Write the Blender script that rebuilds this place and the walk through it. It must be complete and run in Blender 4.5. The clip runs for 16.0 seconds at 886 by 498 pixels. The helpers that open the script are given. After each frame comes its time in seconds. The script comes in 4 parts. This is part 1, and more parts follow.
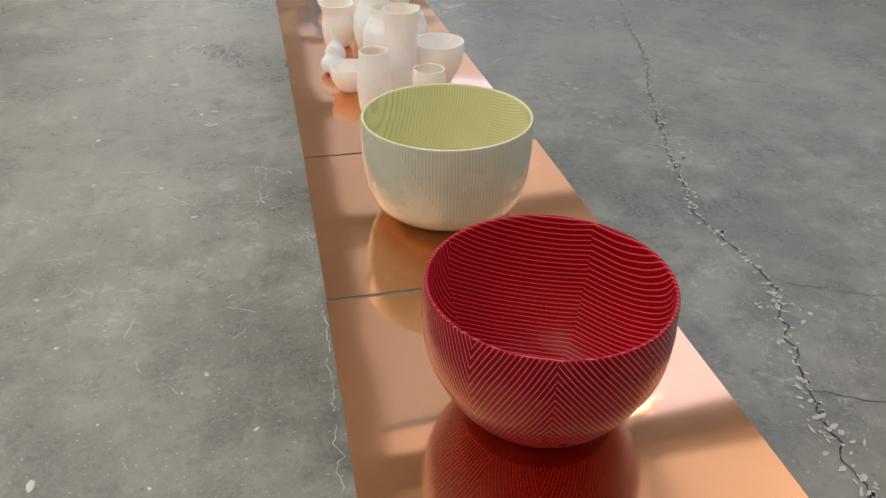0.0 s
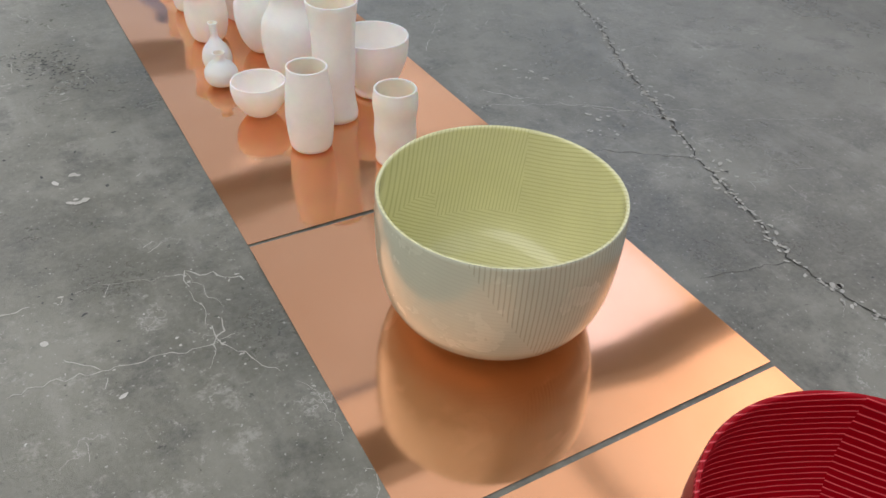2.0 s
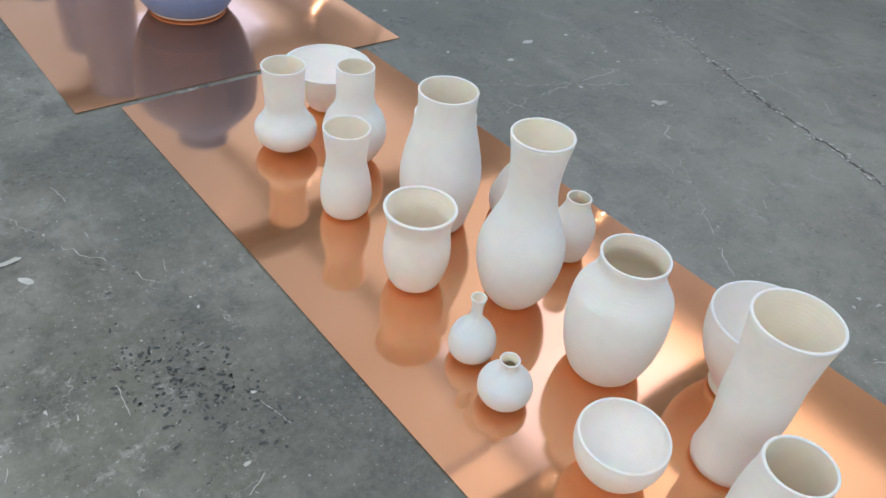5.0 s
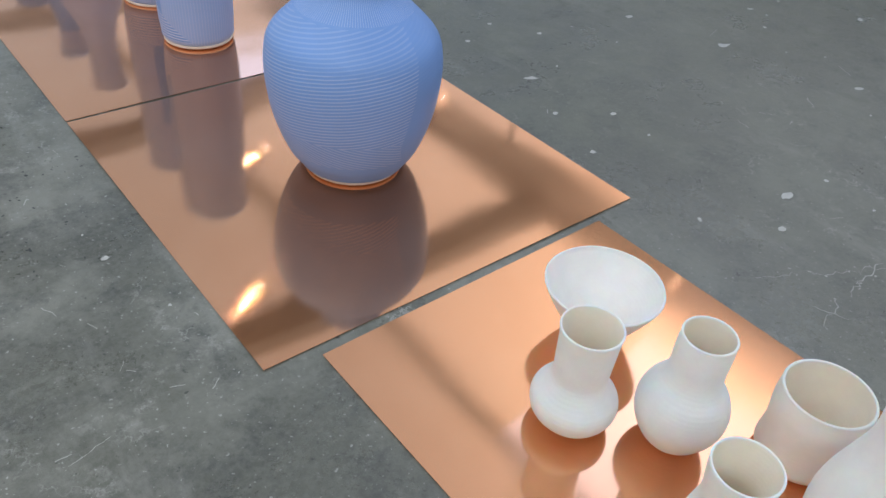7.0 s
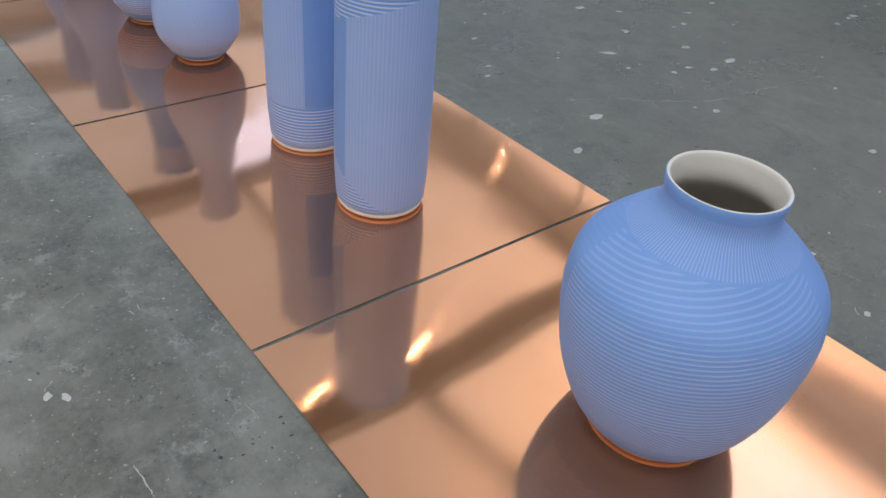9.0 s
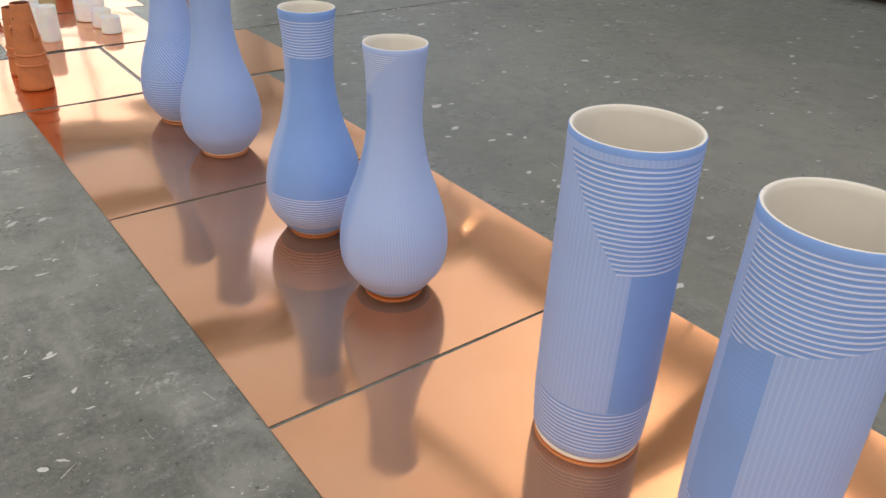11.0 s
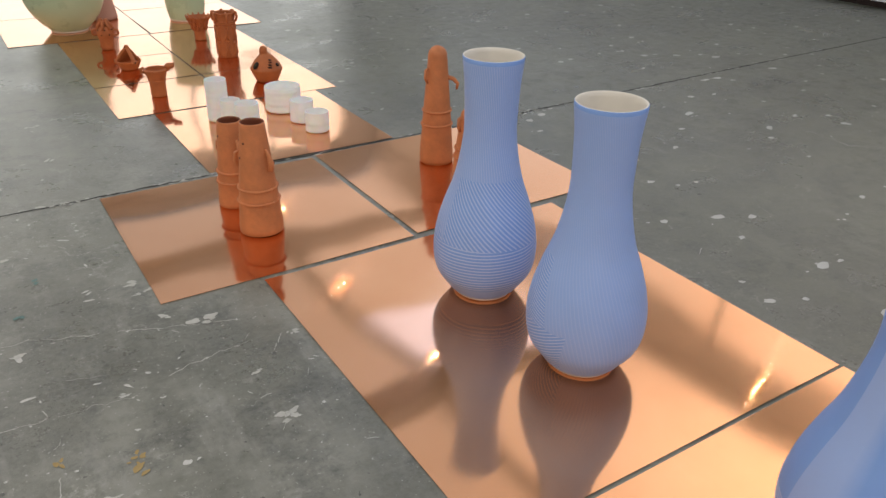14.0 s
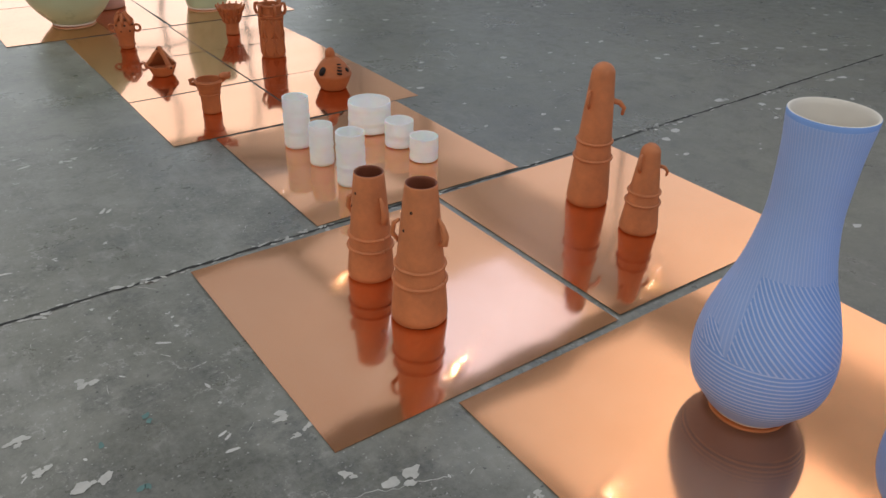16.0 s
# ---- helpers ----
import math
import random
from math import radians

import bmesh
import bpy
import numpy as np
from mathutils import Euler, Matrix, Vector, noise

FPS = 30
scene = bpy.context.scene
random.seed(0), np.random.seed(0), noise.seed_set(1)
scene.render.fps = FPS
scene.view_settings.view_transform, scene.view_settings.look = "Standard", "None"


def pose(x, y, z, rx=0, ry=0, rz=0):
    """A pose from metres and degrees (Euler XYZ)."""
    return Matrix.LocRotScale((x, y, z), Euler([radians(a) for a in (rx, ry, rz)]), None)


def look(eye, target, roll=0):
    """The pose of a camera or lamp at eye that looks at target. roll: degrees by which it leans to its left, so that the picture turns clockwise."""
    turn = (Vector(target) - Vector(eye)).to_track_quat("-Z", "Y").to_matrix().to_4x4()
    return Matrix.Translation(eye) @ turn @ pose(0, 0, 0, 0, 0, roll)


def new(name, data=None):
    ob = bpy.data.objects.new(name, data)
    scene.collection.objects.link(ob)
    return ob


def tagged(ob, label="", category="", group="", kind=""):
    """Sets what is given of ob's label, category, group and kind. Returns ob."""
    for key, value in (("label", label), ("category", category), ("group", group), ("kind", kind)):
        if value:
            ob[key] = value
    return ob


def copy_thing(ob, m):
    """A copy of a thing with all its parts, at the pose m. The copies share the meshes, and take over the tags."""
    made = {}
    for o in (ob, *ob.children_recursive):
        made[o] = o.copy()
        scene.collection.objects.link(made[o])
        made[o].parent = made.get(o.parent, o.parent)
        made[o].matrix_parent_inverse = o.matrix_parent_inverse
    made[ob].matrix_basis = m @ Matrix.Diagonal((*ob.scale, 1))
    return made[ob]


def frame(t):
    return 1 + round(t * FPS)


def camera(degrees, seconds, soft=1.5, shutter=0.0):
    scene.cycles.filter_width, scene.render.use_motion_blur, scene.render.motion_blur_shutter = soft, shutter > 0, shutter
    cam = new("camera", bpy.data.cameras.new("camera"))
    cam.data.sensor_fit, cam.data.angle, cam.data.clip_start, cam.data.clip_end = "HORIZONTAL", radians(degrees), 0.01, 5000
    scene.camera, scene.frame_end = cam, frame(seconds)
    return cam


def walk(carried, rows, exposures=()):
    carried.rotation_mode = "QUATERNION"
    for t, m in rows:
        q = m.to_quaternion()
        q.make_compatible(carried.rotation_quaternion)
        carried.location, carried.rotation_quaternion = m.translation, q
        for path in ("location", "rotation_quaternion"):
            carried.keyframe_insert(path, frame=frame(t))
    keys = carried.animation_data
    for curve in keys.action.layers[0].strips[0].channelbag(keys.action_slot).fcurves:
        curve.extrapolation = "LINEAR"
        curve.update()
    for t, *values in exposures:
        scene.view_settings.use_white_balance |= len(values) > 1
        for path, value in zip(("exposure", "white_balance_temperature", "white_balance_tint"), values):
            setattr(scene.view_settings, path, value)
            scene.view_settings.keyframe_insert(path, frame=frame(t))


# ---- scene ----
cam = camera(59.7, 16.0)
PATH = [
    (0, (-0.529, -1.766, 1.294), (-0.152, -0.125, 0.214), 0.7),
    (0.5, (-0.574, -1.493, 1.274), (-0.08, 0.067, 0.124), 1.1),
    (1, (-0.708, -1.22, 1.278), (-0.05, 0.228, 0.066), 2.1),
    (1.5, (-0.798, -0.974, 1.265), (-0.035, 0.401, 0.029), 2.7),
    (2, (-0.822, -0.666, 1.254), (-0.015, 0.679, 0.013), 3.1),
    (2.5, (-0.89, -0.394, 1.243), (-0.029, 0.91, -0.005), 3.9),
    (3, (-0.996, -0.109, 1.254), (-0.045, 1.135, 0.01), 4.9),
    (3.2, (-1.008, -0.01, 1.255), (-0.051, 1.228, 0.009), 4.9),
    (5.3, (-1.092, 1.342, 1.24), (-0.034, 2.479, -0.02), 7.0),
    (5.5, (-1.084, 1.461, 1.241), (-0.027, 2.595, -0.022), 7.0),
    (6, (-1.115, 1.772, 1.256), (-0.054, 2.903, -0.007), 6.6),
    (6.5, (-1.13, 2.021, 1.242), (-0.071, 3.168, -0.008), 6.1),
    (7, (-1.078, 2.331, 1.246), (-0.019, 3.487, 0.004), 6.0),
    (7.5, (-1.065, 2.599, 1.233), (-0.003, 3.765, 0.003), 5.9),
    (8, (-1.127, 2.89, 1.24), (-0.057, 4.067, 0.028), 6.2),
    (8.5, (-1.112, 3.143, 1.215), (-0.041, 4.334, 0.017), 6.1),
    (10.8, (-1.118, 4.412, 1.284), (-0.049, 5.771, 0.28), 2.7),
    (11, (-1.124, 4.522, 1.273), (-0.054, 5.893, 0.285), 2.5),
    (11.5, (-1.207, 4.802, 1.289), (-0.148, 6.201, 0.329), 1.9),
    (12, (-1.224, 5.058, 1.267), (-0.183, 6.481, 0.321), 1.6),
    (12.5, (-1.214, 5.338, 1.281), (-0.196, 6.782, 0.345), 1.4),
    (13, (-1.273, 5.639, 1.283), (-0.283, 7.105, 0.35), 1.4),
    (13.5, (-1.329, 5.897, 1.289), (-0.356, 7.376, 0.357), 1.3),
    (14, (-1.29, 6.21, 1.276), (-0.326, 7.689, 0.336), 1.2),
    (14.5, (-1.318, 6.483, 1.27), (-0.348, 7.948, 0.314), 1.3),
    (15, (-1.418, 6.755, 1.292), (-0.435, 8.201, 0.321), 1.5),
    (15.5, (-1.473, 6.982, 1.268), (-0.456, 8.39, 0.278), 1.9),
    (16, (-1.478, 7.22, 1.261), (-0.451, 8.605, 0.248), 1.7),
]
EXPOSURES = [(0.0, 0.05, 7300, 12), (1.0, 0.08, 7100, 13), (1.5, 0.0, 6900, 12), (3.0, -0.08, 6500, 9), (5.5, -0.06, 6150, 6), (8.5, -0.18, 6150, 7),
             (11.0, 0.15, 7300, 10), (12.5, 0.2, 7400, 10), (14.0, -0.05, 7250, 10), (15.5, -0.27, 6850, 9), (16.0, -0.27, 6750, 9)]
walk(cam, [(t, look(eye, target, roll)) for t, eye, target, roll in PATH], EXPOSURES)


# ---- world and light ----
world = bpy.data.worlds.new("sky")
scene.world = world
world.use_nodes = True
wn = world.node_tree
sky = wn.nodes.new("ShaderNodeTexSky")
sky.sky_type = 'NISHITA'
sky.sun_disc = False
sky.sun_elevation, sky.sun_rotation = radians(42), radians(70)
wn.nodes["Background"].inputs["Strength"].default_value = 0.1
wn.links.new(sky.outputs[0], wn.nodes["Background"].inputs[0])

CEIL = 4.6
# skylights: x, y, width, length. A broad strip over one side; on the other, unseen bays between beams, added for dim
# fill panels
STRIPS = [(-3.3, 0.5, 4.4, 12.0), (-3.3, 13.0, 4.4, 12.0)]
BAYS = [(bx, -3.55 + 4.6 * k, bw, 4.2) for k in range(5) for bx, bw in ((1.45, 2.4), (4.2, 2.9))] + [(1.45, 18.5, 2.4, 2.5), (4.2, 18.5, 2.9, 2.5)]
CLEAR = [(3.95, 4.35, 2.3, 2.2), (3.95, 13.7, 2.3, 1.95)]
SKYLIGHTS = STRIPS + BAYS


def sky_panel(x, y, w, l, radiance, tint, z):
    lamp = bpy.data.lights.new("skylight_light", 'AREA')
    lamp.shape, lamp.size, lamp.size_y = 'RECTANGLE', w, l
    lamp.energy, lamp.color = radiance * math.pi * w * l, tint
    new("skylight_light", lamp).matrix_world = pose(x, y, z)


for strip, radiance in zip(STRIPS, (2.25, 1.3)):
    sky_panel(*strip, radiance, (1.0, 0.985, 0.955), CEIL + 0.16)
# added dim panels over the bays, to brighten the ceiling mirrored in the copper
sky_panel(1.45, -0.9, 2.6, 10.1, 0.60, (1.0, 0.97, 0.93), CEIL + 0.30)
sky_panel(1.45, 11.9, 2.6, 15.3, 0.36, (0.97, 0.98, 0.95), CEIL + 0.30)
sky_panel(4.25, 6.8, 3.0, 25.5, 0.53, (0.97, 0.98, 0.96), CEIL + 0.30)
end_window = bpy.data.lights.new("window_light", 'AREA')
end_window.shape, end_window.size, end_window.size_y = 'RECTANGLE', 8.7, 3.5
end_window.energy, end_window.color = 1.45 * math.pi * 8.7 * 3.5, (0.97, 0.98, 0.97)
new("window_light", end_window).matrix_world = pose(0.85, 20.25, 2.45, -90)
side_window = bpy.data.lights.new("window_light", 'AREA')
side_window.shape, side_window.size, side_window.size_y = 'RECTANGLE', 2.4, 23.0
side_window.energy, side_window.color = 0.5 * math.pi * 2.4 * 23.0, (1.0, 0.98, 0.93)
new("window_light", side_window).matrix_world = pose(6.15, 6.5, 3.0, 0, 90)
for bay, radiance in zip(CLEAR, (1.7, 2.2)):
    sky_panel(*bay, radiance, (0.21, 0.41, 1.0), CEIL + 0.20)
LAMP_STRENGTH = 750


# ---- node helpers ----
class Nodes:
    """A short way to write node materials."""
    def __init__(self, name):
        self.m = bpy.data.materials.new(name)
        self.m.use_nodes = True
        self.t = self.m.node_tree
        self.b = self.t.nodes["Principled BSDF"]
        self.c = None

    def n(self, kind, ins=(), **props):
        node = self.t.nodes.new("ShaderNode" + kind)
        if kind == "Math":
            node.operation = props["operation"]
            node.use_clamp = props.get("use_clamp", False)
        elif kind == "TexNoise":
            node.noise_dimensions = '3D'
        elif kind == "TexVoronoi":
            node.feature = props.get("feature", 'F1')
        elif kind == "Mix":
            node.data_type = 'RGBA'
            node.blend_type = props.get("blend_type", 'MIX')
        elif kind == "MapRange":
            node.interpolation_type = props.get("interpolation_type", 'LINEAR')
        for key, val in (ins.items() if isinstance(ins, dict) else enumerate(ins)):
            self.put(node.inputs[key], val)
        return node

    def put(self, socket, val):
        if isinstance(val, bpy.types.NodeSocket):
            self.t.links.new(val, socket)
        elif val is not None:
            if socket.type == 'RGBA' and len(val) == 3:
                val = (*val, 1)
            socket.default_value = val

    def math(self, op, a, b=None, c=None, clamp=False):
        return self.n("Math", [a, b, c], operation=op, use_clamp=clamp).outputs[0]

    def coords(self):
        if self.c is None:
            self.c = self.n("TexCoord").outputs["Object"]
        return self.c

    def world_coords(self):
        return self.n("NewGeometry").outputs["Position"]

    def noise(self, scale, detail=4, rough=0.55, vec=None, stretch=None):
        vec = vec or self.coords()
        if stretch:
            vec = self.n("Mapping", {"Vector": vec, "Scale": stretch}).outputs[0]
        return self.n("TexNoise", {"Vector": vec, "Scale": scale, "Detail": detail, "Roughness": rough}).outputs[0]

    def ramp(self, val, lo, hi, a=0.0, b=1.0):
        return self.n("MapRange", {"Value": val, "From Min": lo, "From Max": hi, "To Min": a, "To Max": b}).outputs[0]

    def mix(self, fac, a, b, blend='MIX'):
        node = self.n("Mix", blend_type=blend)
        self.put(node.inputs["Factor"], fac)
        self.put(node.inputs[6], a)
        self.put(node.inputs[7], b)
        return node.outputs[2]

    def bump(self, height, strength, distance):
        return self.n("Bump", {"Height": height, "Strength": strength, "Distance": distance}).outputs["Normal"]

    def set(self, **ins):
        for key, val in ins.items():
            self.put(self.b.inputs[key.replace("_", " ")], val)
        return self.m


def mat_concrete():
    """Old sealed concrete: cloudy trowel marks, dark damp stains, pale scuffs and a web of fine filled cracks."""
    s = Nodes("concrete")
    p = s.world_coords()
    big = s.noise(0.55, 6, 0.65, p)
    mid = s.noise(2.3, 9, 0.72, p)
    fine = s.noise(60, 5, 0.7, p)
    col = s.mix(s.ramp(big, 0.38, 0.62), (0.080, 0.082, 0.068), (0.168, 0.170, 0.138))
    col = s.mix(s.ramp(mid, 0.465, 0.61, 0, 0.9), col, (0.225, 0.226, 0.195))
    col = s.mix(s.ramp(s.noise(5.5, 9, 0.78, p), 0.50, 0.64, 0, 0.8), col, (0.060, 0.063, 0.058))
    col = s.mix(s.ramp(fine, 0.40, 0.68, 0, 0.5), col, (0.205, 0.205, 0.180))
    # swept, drawn-out cloudiness of the trowel
    sweep = s.noise(4.5, 7, 0.7, p, (1.6, 0.5, 1))
    col = s.mix(s.ramp(sweep, 0.55, 0.70, 0, 0.5), col, (0.29, 0.288, 0.262))
    # pale scuffs and dust, in patches
    worn = s.ramp(s.noise(1.1, 4, 0.6, p), 0.46, 0.58)
    scuff = s.noise(13, 9, 0.8, p)
    col = s.mix(s.math('MULTIPLY', s.ramp(scuff, 0.545, 0.635, 0, 0.62), worn), col, (0.36, 0.356, 0.325))
    # a wandering web of pale hairlines
    vein = s.math('ABSOLUTE', s.math('SUBTRACT', s.noise(2.9, 7, 0.62, p), 0.5))
    broken = s.ramp(s.noise(9, 4, 0.6, p), 0.5, 0.6)
    web = s.math('MULTIPLY', s.ramp(vein, 0.0015, 0.0065, 0.7, 0), s.math('MULTIPLY', broken, worn))
    col = s.mix(web, col, (0.40, 0.395, 0.37))
    fleck = s.noise(95, 2, 0.5, p)
    col = s.mix(s.ramp(fleck, 0.67, 0.71, 0, 0.7), col, (0.40, 0.40, 0.38))
    dot = s.noise(42, 3, 0.6, p)
    col = s.mix(s.ramp(dot, 0.28, 0.33, 0.75, 0), col, (0.028, 0.029, 0.028))
    # right of and beyond the first sheets: the weaker daylight is painted into the colour
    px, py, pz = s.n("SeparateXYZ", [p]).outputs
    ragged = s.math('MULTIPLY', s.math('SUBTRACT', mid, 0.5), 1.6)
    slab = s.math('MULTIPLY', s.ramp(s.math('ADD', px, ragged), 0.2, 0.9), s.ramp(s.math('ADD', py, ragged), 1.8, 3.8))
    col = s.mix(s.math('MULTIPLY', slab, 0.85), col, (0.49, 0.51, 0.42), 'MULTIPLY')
    rough = s.math('ADD', s.ramp(mid, 0.3, 0.7, 0.22, 0.40), s.math('MULTIPLY', s.ramp(scuff, 0.5, 0.65), 0.15))
    s.b.inputs["Specular IOR Level"].default_value = 0.62
    h = s.math('ADD', s.math('MULTIPLY', fine, 0.5), s.math('MULTIPLY', scuff, 0.5))
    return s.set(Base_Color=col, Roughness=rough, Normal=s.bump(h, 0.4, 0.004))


def mat_copper():
    """Brushed along y: a clear mirror image under a wide sheen that draws every light out across the grain."""
    s = Nodes("copper")
    p = s.world_coords()
    grain = s.noise(700, 2, 0.5, p, (1, 0.015, 1))
    cloud = s.noise(2.2, 4, 0.6, p)
    col = s.mix(s.ramp(cloud, 0.3, 0.7), (0.835, 0.405, 0.210), (0.88, 0.455, 0.250))
    col = s.mix(s.ramp(grain, 0.3, 0.8, 0, 0.12), col, (0.68, 0.28, 0.125))
    smear = s.noise(6, 5, 0.7, p)
    rough = s.math('ADD', s.ramp(smear, 0.35, 0.75, 0.05, 0.075), s.math('MULTIPLY', grain, 0.02))
    across = s.n("CombineXYZ", {"X": 1.0, "Y": 0.0, "Z": 0.0}).outputs[0]
    relief = s.bump(grain, 0.03, 0.0005)
    wide = s.t.nodes.new("ShaderNodeBsdfPrincipled")
    for node, gloss, stretch in ((s.b, rough, 0.9), (wide, s.ramp(smear, 0.35, 0.75, 0.20, 0.26), 1.0)):
        for key, val in (("Base Color", col), ("Metallic", 1.0), ("Roughness", gloss), ("Anisotropic", stretch), ("Tangent", across), ("Normal", relief)):
            s.put(node.inputs[key], val)
    both = s.n("MixShader", {0: 0.17, 1: s.b.outputs[0], 2: wide.outputs[0]})
    s.t.links.new(both.outputs[0], s.t.nodes["Material Output"].inputs["Surface"])
    return s.m


def mat_bisque(name="bisque", tint=(0.94, 0.905, 0.88)):
    s = Nodes(name)
    n1 = s.noise(14, 4, 0.6)
    n2 = s.noise(240, 3, 0.6)
    col = s.mix(s.ramp(n1, 0.3, 0.75, 0, 1), tint, tuple(c * 0.92 for c in tint))
    z = s.n("SeparateXYZ", [s.coords()]).outputs[2]
    rings = s.math('SINE', s.math('MULTIPLY', s.math('ADD', z, s.math('MULTIPLY', n1, 0.006)), 700))
    h = s.math('ADD', s.math('MULTIPLY', rings, 0.25), n2)
    s.b.inputs["Subsurface Weight"].default_value = 0.6
    s.b.inputs["Subsurface Radius"].default_value = (1.0, 0.62, 0.42)
    s.b.inputs["Subsurface Scale"].default_value = 0.012
    return s.set(Base_Color=col, Roughness=s.ramp(n1, 0.3, 0.7, 0.5, 0.66), Normal=s.bump(h, 0.25, 0.0012))


def mat_terracotta(name="terracotta", tint=(0.56, 0.19, 0.072)):
    s = Nodes(name)
    n1 = s.noise(16, 5, 0.65)
    n2 = s.noise(260, 3, 0.6)
    col = s.mix(s.ramp(n1, 0.3, 0.72), tuple(c * 0.82 for c in tint), tuple(min(1, c * 1.15) for c in tint))
    col = s.mix(s.ramp(n2, 0.6, 0.8, 0, 0.25), col, (0.62, 0.33, 0.2))
    return s.set(Base_Color=col, Roughness=s.ramp(n1, 0.3, 0.7, 0.55, 0.75), Normal=s.bump(n2, 0.3, 0.0012))


def mat_plain(name, tint, rough=0.5, scale=6, depth=0.12):
    s = Nodes(name)
    n1 = s.noise(scale, 5, 0.6)
    n2 = s.noise(scale * 14, 3, 0.6)
    col = s.mix(n1, tuple(c * (1 - depth) for c in tint), tuple(min(1, c * (1 + depth)) for c in tint))
    return s.set(Base_Color=col, Roughness=s.ramp(n1, 0.3, 0.7, rough - 0.07, rough + 0.07), Normal=s.bump(n2, 0.15, 0.002))


def mat_lined(name, base, line, radius, pitch, fields, rough=0.35, weight=0.42, gloss=0.0, relief=0.5, shine=0.5):
    """A glaze combed with fine lines. fields: (u0, u1, z0, z1, skew, slant, amount), later ones over earlier ones; u is the share of a turn; an eighth value is a pale veil, a ninth the width of a fading edge."""
    s = Nodes(name)
    sep = s.n("SeparateXYZ", [s.coords()]).outputs
    turn = s.math('DIVIDE', s.math('ARCTAN2', sep[1], sep[0]), 2 * math.pi)
    u = s.math('FRACT', s.math('ADD', turn, 0.60))
    z = sep[2]
    wob = s.math('MULTIPLY', s.math('SUBTRACT', s.noise(9, 3, 0.5), 0.5), pitch * 0.5)
    sn, cs, amount, veil = 0.0, 1.0, 1.0, 0.0
    for u0, u1, z0, z1, skew, slant, amt, *wash in fields:
        us = s.math('ADD', u, s.math('MULTIPLY', z, skew))
        inside = s.math('MULTIPLY', s.math('MULTIPLY', s.math('GREATER_THAN', us, u0), s.math('LESS_THAN', us, u1)),
                        s.math('MULTIPLY', s.math('GREATER_THAN', z, z0), s.math('LESS_THAN', z, z1)))
        def pick(old, val):
            return s.n("MapRange", {"Value": inside, "From Min": 0, "From Max": 1, "To Min": old, "To Max": val}).outputs[0]
        sn, cs = pick(sn, math.sin(radians(slant))), pick(cs, math.cos(radians(slant)))
        soft = inside
        if wash and u1 - u0 < 1:
            blur = wash[1] if len(wash) > 1 else 0.04
            edge = s.n("MapRange", {"Value": us, "From Min": u1 - blur, "From Max": u1, "To Min": 1.0, "To Max": 0.0}).outputs[0]
            soft = s.math('MULTIPLY', inside, edge)
        def ease(old, val):
            return s.n("MapRange", {"Value": soft, "From Min": 0, "From Max": 1, "To Min": old, "To Max": val}).outputs[0]
        amount, veil = ease(amount, amt), ease(veil, wash[0] if wash else 0.0)
    along = s.math('MULTIPLY', u, 2 * math.pi * radius)
    q = s.math('ADD', s.math('ADD', s.math('MULTIPLY', along, sn), s.math('MULTIPLY', z, cs)), wob)
    wave = s.math('ABSOLUTE', s.math('SUBTRACT', s.math('FRACT', s.math('DIVIDE', q, pitch)), 0.5))
    mask = s.math('MAXIMUM', s.math('MULTIPLY', s.ramp(wave, weight * 0.5 + 0.06, weight * 0.5 - 0.06), amount), veil)
    tone = s.noise(7, 4, 0.6)
    ground = s.mix(tone, tuple(c * 0.9 for c in base), tuple(min(1, c * 1.1) for c in base))
    col = s.mix(mask, ground, line)
    s.b.inputs["Coat Weight"].default_value = gloss
    s.b.inputs["Coat Roughness"].default_value = 0.08
    s.b.inputs["Specular IOR Level"].default_value = shine
    fine = s.noise(300, 2, 0.5)
    h = s.math('ADD', mask, s.math('MULTIPLY', fine, 0.15))
    return s.set(Base_Color=col, Roughness=s.ramp(tone, 0.3, 0.7, rough - 0.05, rough + 0.05), Normal=s.bump(h, relief, 0.0015))


